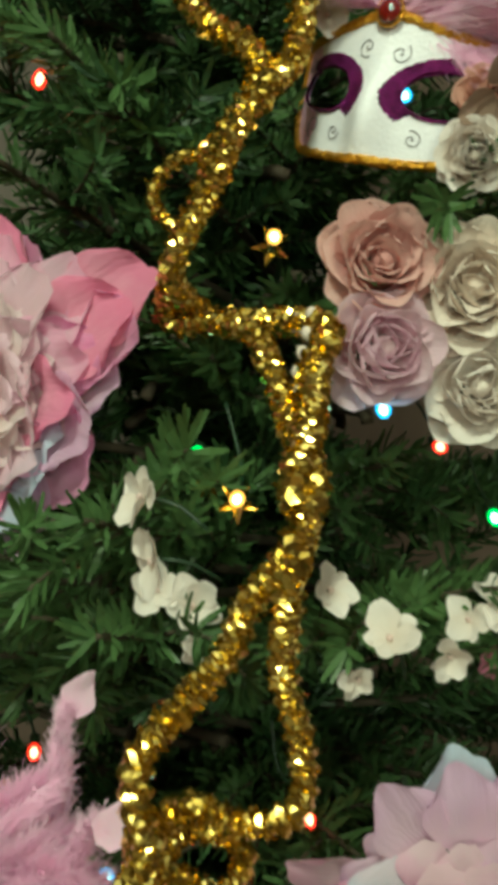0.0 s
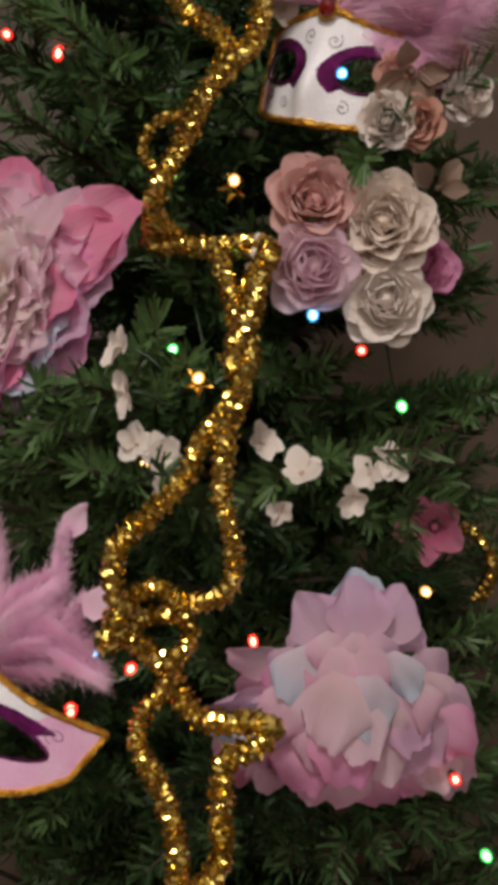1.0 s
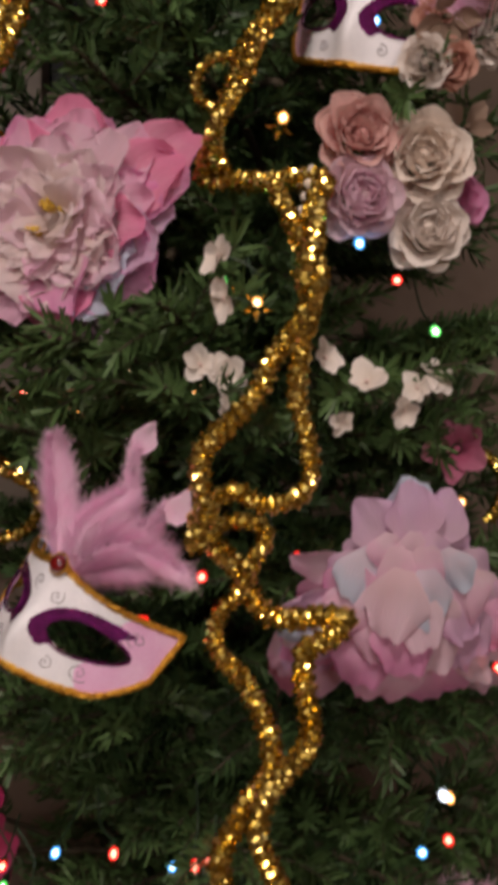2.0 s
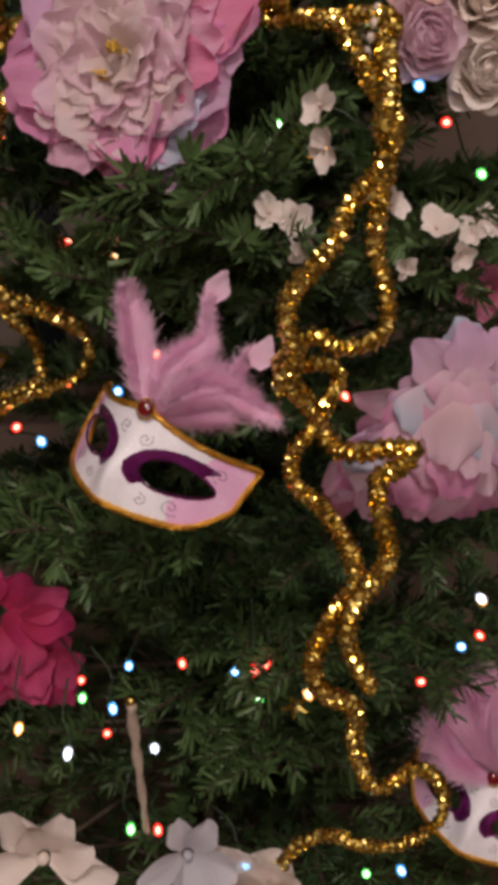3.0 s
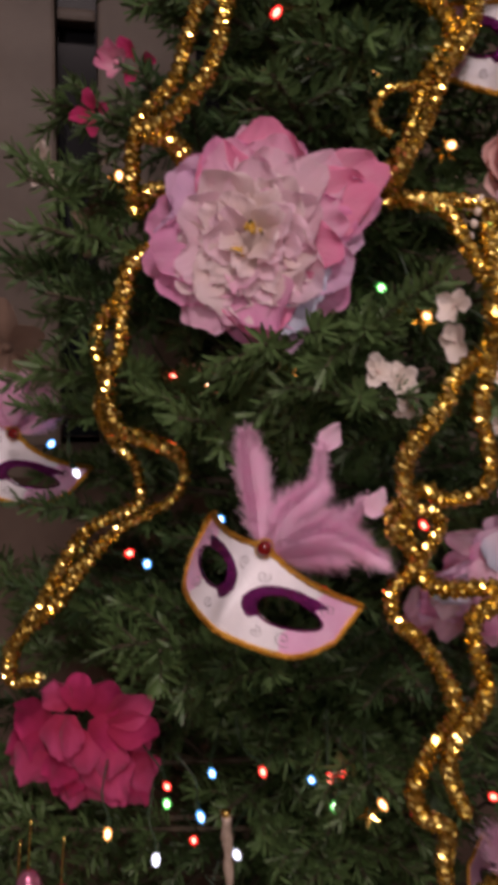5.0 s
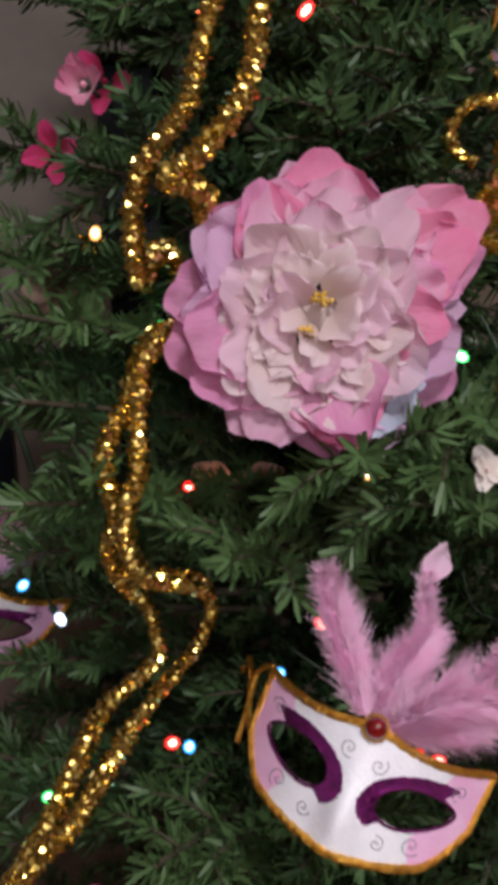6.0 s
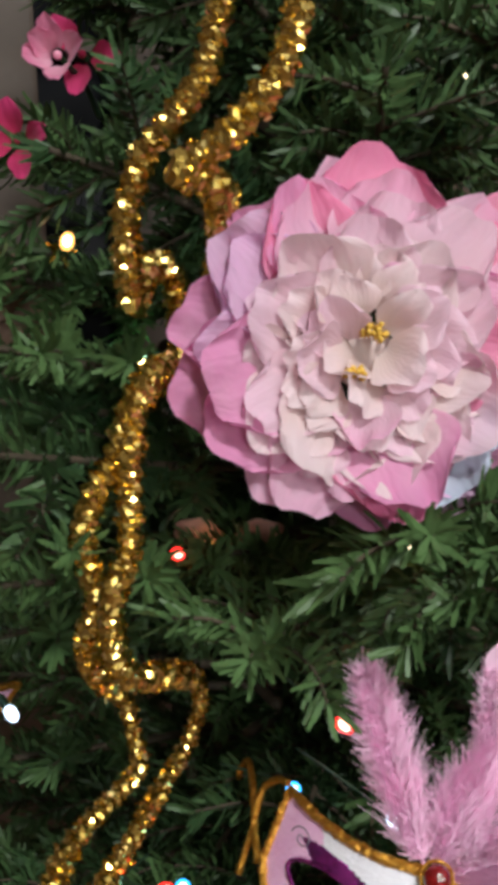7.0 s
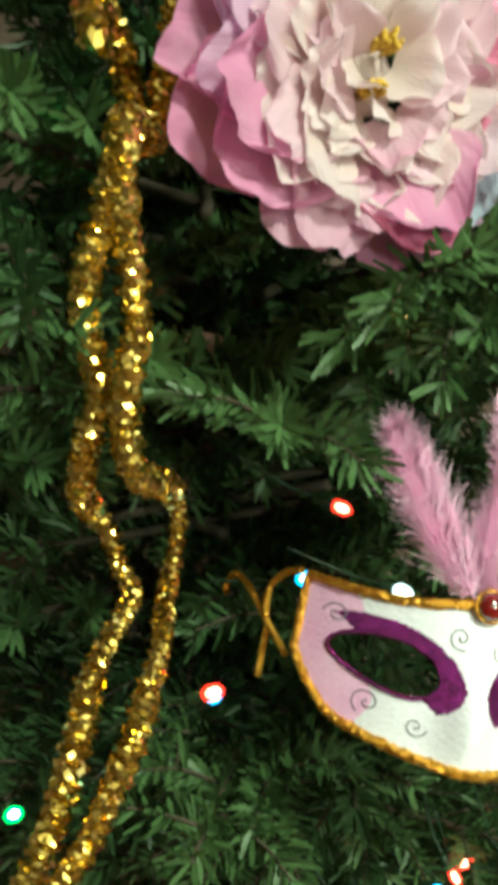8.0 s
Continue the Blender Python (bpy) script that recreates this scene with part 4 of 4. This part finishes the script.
def mask(m, label, feathers, seed, curl=False):
    """A half mask: curved face with cut eyes, glitter braid, scrolls, a red gem and marabou feathers."""
    if not _mask:
        _mask["face"] = mask_body()
        v, f = tube(edge_line(), 0.0021, 8, 0.22, seed=2)
        _mask["braid"] = mesh_from("braid", v, f, GOLD_GLITTER, False)
        for k, (cx, cy, s) in enumerate(EYES):
            v, f = tube(eye_line(cx, cy, s), 0.0008, 6, 0.3, seed=k)
            _mask["eye%d" % k] = mesh_from("eye_trim", v, f, PURPLE_GLITTER, False)
        for k, (cx, cy, size, turn) in enumerate(((-0.05, -0.012, 0.7, 0), (-0.035, -0.042, 0.8, 1), (-0.018, -0.046, 0.6, 3), (-0.008, -0.010, 0.7, 2), (0.008, -0.012, 0.7, 4), (0.02, -0.046, 0.6, 5), (0.036, -0.042, 0.8, 2.4), (0.05, -0.012, 0.7, 1.4))):
            line = []
            for x, y in SWIRL:
                T, U = cx + size * (x * math.cos(turn) - y * math.sin(turn)), cy + size * (x * math.sin(turn) + y * math.cos(turn))
                line.append((T, U, mask_depth(T, U) + 0.0004))
            v, f = tube(np.array(line), 0.00026, 5)
            _mask["swirl%d" % k] = mesh_from("scroll", v, f, INK)
        _mask["gem"] = bead_mesh("gem", 0.0055, 0.7, RED_GEM, 8, 5)
        _mask["ring"] = mesh_from("gem_setting", *tube(curve_points([(0.0060 * math.cos(a * 0.5236), 0.0060 * math.sin(a * 0.5236), -0.001) for a in range(13)], 0.001), 0.0007, 6, 0.2), GOLD_GLITTER, False)
    thing = thing_at("masquerade_mask", m, label, "mask", "masks on the tree")
    face = child("face", _mask["face"], thing)
    thick = face.modifiers.new("thickness", "SOLIDIFY")
    thick.thickness, thick.offset = 0.0014, -1
    child("braid", _mask["braid"], thing, None, "gold glitter braid")
    for key, mesh in _mask.items():
        if key.startswith("eye"):
            child("eye_trim", mesh, thing, None, "purple glitter eye trim")
        if key.startswith("swirl"):
            child("scroll", mesh, thing, None, "thin black painted scroll")
    gem = child("gem", _mask["gem"], thing, Matrix.Translation((0, 0.004, 0.006)), "faceted red gem")
    child("gem_setting", _mask["ring"], gem)
    back = m.inverted()
    for i, (tip, width) in enumerate(feathers):
        if width < 0.008:
            tip_mesh = petal_mesh("feather_tip", 0.021, 0.019, 0.25, 0.05, 0.04, seed + i, FEATHER, 0.45)
            child("feather_tip", tip_mesh, thing, back @ facing(Vector(tip) + Vector((-0.005, 0, -0.012)), (-0.2, -1, 0.1), -25))
        child("feather", feather_mesh((0.002 * i - 0.004, 0.004, 0.001 - 0.001 * i), back @ Vector(tip), width, seed + i), thing, None, "fluffy pink marabou feather")
    if curl:
        for pts in ([(-0.063, -0.034, -0.05), (-0.069, -0.026, -0.062), (-0.080, -0.010, -0.085), (-0.086, -0.006, -0.100), (-0.088, -0.013, -0.106), (-0.087, -0.016, -0.104)],
                    [(-0.072, -0.022, -0.068), (-0.073, -0.008, -0.066), (-0.068, 0.000, -0.058), (-0.0635, 0.002, -0.05)], [(-0.070, -0.024, -0.064), (-0.070, -0.034, -0.068), (-0.069, -0.048, -0.070)]):
            v, f = tube(curve_points(pts, 0.0015), 0.0017, 7, 0.2, seed=9)
            child("wire_curl", mesh_from("wire_curl", v, f, GOLD_GLITTER, False), thing, None, "gold glitter wire curl")
    return thing


def mask_pose(place, right, ahead):
    x = Vector(right).normalized()
    z = Vector(ahead)
    z = (z - x * z.dot(x)).normalized()
    m = Matrix((x, z.cross(x), z)).transposed().to_4x4()
    m.translation = place
    return m


mask(mask_pose((-0.117, 0.038, 1.114), (0.72, -0.59, -0.365), (-0.51, -0.78, 0.36)), "white and pink masquerade mask with gold braid and pink feathers",
     [((-0.126, 0.073, 1.199), 0.011), ((-0.069, 0.055, 1.192), 0.007), ((-0.049, 0.015, 1.156), 0.007), ((-0.076, 0.045, 1.162), 0.011), ((-0.060, 0.03, 1.142), 0.012), ((-0.036, 0.004, 1.118), 0.011), ((-0.050, 0.018, 1.126), 0.012), ((-0.090, 0.05, 1.144), 0.009)], 200, True)
mask(mask_pose((0.062, 0.074, 1.474), (0.829, -0.479, -0.259), (-0.5, -0.85, -0.03)), "white masquerade mask with purple eyes and pink feathers",
     [((0.03, 0.08, 1.55), 0.022), ((0.08, 0.05, 1.55), 0.024), ((0.12, 0.06, 1.50), 0.026), ((0.155, 0.08, 1.495), 0.026), ((0.10, 0.05, 1.485), 0.024), ((0.135, 0.045, 1.464), 0.018)], 220)
mask(mask_pose((0.136, 0.07, 0.811), (0.74, -0.59, -0.28), (-0.51, -0.78, 0.36)), "white and pink masquerade mask with gold braid, low on the tree",
     [((0.10, 0.08, 0.86), 0.022), ((0.14, 0.08, 0.90), 0.022), ((0.18, 0.07, 0.88), 0.022), ((0.12, 0.07, 0.84), 0.02)], 240)
mask(mask_pose((-0.292, 0.262, 1.154), (0.75, -0.25, -0.55), (-0.5, -0.9, 0.1)), "white and pink masquerade mask at the edge of the tree",
     [((-0.29, 0.27, 1.20), 0.016), ((-0.32, 0.27, 1.19), 0.016), ((-0.26, 0.27, 1.19), 0.014)], 260)

cable = thing_at("cable", pose(-0.33, 0.6, 1.31), "thin dark electric cable hanging beside the tree", "cable")
v, f = tube(curve_points([(-0.12, 0.05, 0.03), (0, 0, 0), (0.04, 0, -0.008), (0.076, 0, -0.034), (0.10, -0.05, -0.10), (0.12, -0.12, -0.2)], 0.006), 0.0035, 8)
child("sheath", mesh_from("sheath", v, f, WIRE), cable)
long_flower((-0.262, 0.38, 1.395), (-0.3, -1, 0), "ivory", ((20, "tongue", 25), (140, "tongue", 15), (190, "tongue", 10), (-90, "small", 30)), 0.6, "pale cloth flower at the edge of the tree", 102)

# ---------------- baubles and icicle ----------------
for place in ((-0.276, 0.10, 0.838), (-0.252, 0.10, 0.822), (-0.285, 0.11, 0.815)):
    bauble = thing_at("bauble", pose(*place), "faceted pink teardrop bauble", "ornament", "pink baubles")
    child("drop", bead_mesh("drop", 0.0105, 1.45, PINK_GLASS, 9, 6), bauble)
    v, f = tube(curve_points([(0, 0, 0.0145), (0, 0, 0.02), (0.002, 0.01, 0.05)], 0.003), 0.0009, 6)
    child("hanger", mesh_from("hanger", v, f, GOLD), bauble)
icicle = thing_at("icicle", pose(-0.134, 0.062, 0.909), "thin twisted frosted icicle ornament hanging down", "ornament")
v, f = tube(curve_points([(0, 0, 0), (0.002, 0, -0.03), (0.007, -0.002, -0.10)], 0.002), np.linspace(0.0042, 0.0022, 51)[:len(curve_points([(0, 0, 0), (0.002, 0, -0.03), (0.007, -0.002, -0.10)], 0.002))], 7, 0.1, 0.5, 0.2)
child("spike", mesh_from("spike", v, f, ICICLE), icicle)
child("cap", bead_mesh("cap", 0.004, 0.8, GOLD), icicle, Matrix.Translation((0, 0, 0.003)))

# ---------------- fairy lights ----------------
RED = [(-0.094, 0.123, 0.904), (-0.170, 0.131, 0.893), (-0.039, 0.120, 0.895), (-0.030, 0.120, 0.898), (-0.152, 0.100, 0.865), (0.068, 0.050, 0.913), (0.124, 0.080, 0.929), (0.090, 0.104, 1.291), (-0.201, 0.105, 1.096),
       (-0.244, 0.200, 0.870), (-0.119, 0.060, 0.810), (0.030, 0.125, 1.105), (-0.134, 0.120, 1.480), (-0.037, 0.050, 1.108), (-0.074, 0.070, 1.077), (0.147, 0.060, 1.048), (-0.102, 0.120, 1.469), (-0.163, 0.180, 1.216),
       (-0.106, 0.120, 1.140), (-0.071, 0.055, 1.080)]
WARM = [(-0.217, 0.120, 0.864), (-0.004, 0.090, 0.888), (0.124, 0.080, 0.957), (0.011, 0.075, 1.383), (-0.129, 0.220, 1.205), (0.134, 0.100, 1.146), (-0.083, 0.100, 1.228), (-0.022, 0.140, 1.443), (-0.043, 0.130, 1.217),
        (-0.204, 0.200, 1.367), (-0.005, 0.060, 1.270)]
GREEN = [(-0.037, 0.110, 0.876), (-0.024, 0.100, 1.288), (-0.138, 0.055, 0.817), (0.032, 0.050, 0.760), (-0.163, 0.220, 1.312), (-0.262, 0.172, 1.043), (0.115, 0.100, 1.258),
         (0.172, 0.080, 0.994), (-0.170, 0.131, 0.878)]
BLUE = [(-0.054, 0.120, 0.895), (-0.134, 0.130, 0.902), (-0.057, 0.060, 0.775), (0.101, 0.060, 0.932), (-0.187, 0.124, 1.081), (-0.260, 0.245, 1.150), (0.059, 0.050, 0.759), (-0.147, 0.100, 0.885), (0.072, 0.100, 1.454),
        (0.058, 0.070, 1.308), (-0.059, 0.050, 1.115), (-0.133, 0.120, 1.115)]
WHITE = [(-0.181, 0.100, 0.852), (-0.239, 0.238, 1.126), (-0.091, 0.100, 1.098), (0.114, 0.060, 0.968), (-0.118, 0.100, 0.849)]


def fairy_light(place, shell, core, word, seed):
    rng = random.Random(seed)
    light = thing_at("fairy_light", pose(*place, 90 + rng.uniform(-50, 50), rng.uniform(-40, 40), 0), "small lit %s fairy light on a green wire" % word, "light", "fairy lights on the tree")
    bulb = child("bulb", shell, light)
    child("glow", core, bulb, Matrix.Translation((0, 0, 0.0006)))
    child("socket", SOCKET, light)
    v, f = tube(curve_points([(0, 0, -0.012), (rng.uniform(-0.01, 0.01), 0.004, -0.03), (rng.uniform(-0.03, 0.03), 0.02, -0.05)], 0.003), 0.0008, 5)
    child("wire", mesh_from("wire", v, f, WIRE), light)


v, f = tube(curve_points([(0, 0, -0.003), (0, 0, -0.008), (0, 0, -0.0125)], 0.001), 0.0026, 8)
SOCKET = mesh_from("socket", v, f, WIRE)
for spots, word, colour, heat in ((RED, "red", (1.0, 0.02, 0.015), (1.0, 0.35, 0.22)), (WARM, "warm white", (1.0, 0.42, 0.08), (1.0, 0.8, 0.5)), (GREEN, "green", (0.08, 0.8, 0.12), (0.6, 1.0, 0.65)),
                                  (BLUE, "blue", (0.06, 0.42, 1.0), (0.55, 0.85, 1.0)), (WHITE, "cool white", (0.75, 0.85, 1.0), (0.95, 1.0, 1.0))):
    shell = bead_mesh("bulb", 0.0034, 1.75, glow_material("bulb_" + word, colour, 2.4, 0.35), 12, 8)
    core = bead_mesh("glow", 0.0020, 1.8, glow_material("glow_" + word, heat, 14.0), 10, 8)
    for i, place in enumerate(spots):
        fairy_light(place, shell, core, word, i + len(word) * 100)

# small gold foil stars that hold some of the warm bulbs
for i, (place, size) in enumerate((((0.010, 0.083, 1.380), 0.72), ((-0.005, 0.066, 1.268), 0.75), ((-0.206, 0.206, 1.363), 0.62), ((-0.018, 0.075, 1.275), 0.5), ((-0.012, 0.095, 0.876), 0.9))):
    star = thing_at("foil_star", facing(place, (-0.1, -1, -0.1), 20 * i), "small gold foil star round a bulb", "ornament", "gold foil stars")
    verts, faces = [(0, 0, -0.003)], []
    for k in range(10):
        a = 2 * math.pi * k / 10
        r = (0.013 if k % 2 else 0.005) * size
        verts.append((r * math.cos(a), r * math.sin(a), 0.003 if k % 2 else 0.0))
    faces = [(0, 1 + k, 1 + (k + 1) % 10) for k in range(10)]
    leaf = child("foil", mesh_from("foil", verts, faces, GOLD, False), star)
    thick = leaf.modifiers.new("thickness", "SOLIDIFY")
    thick.thickness = 0.0004
    stem(star, 0.04)
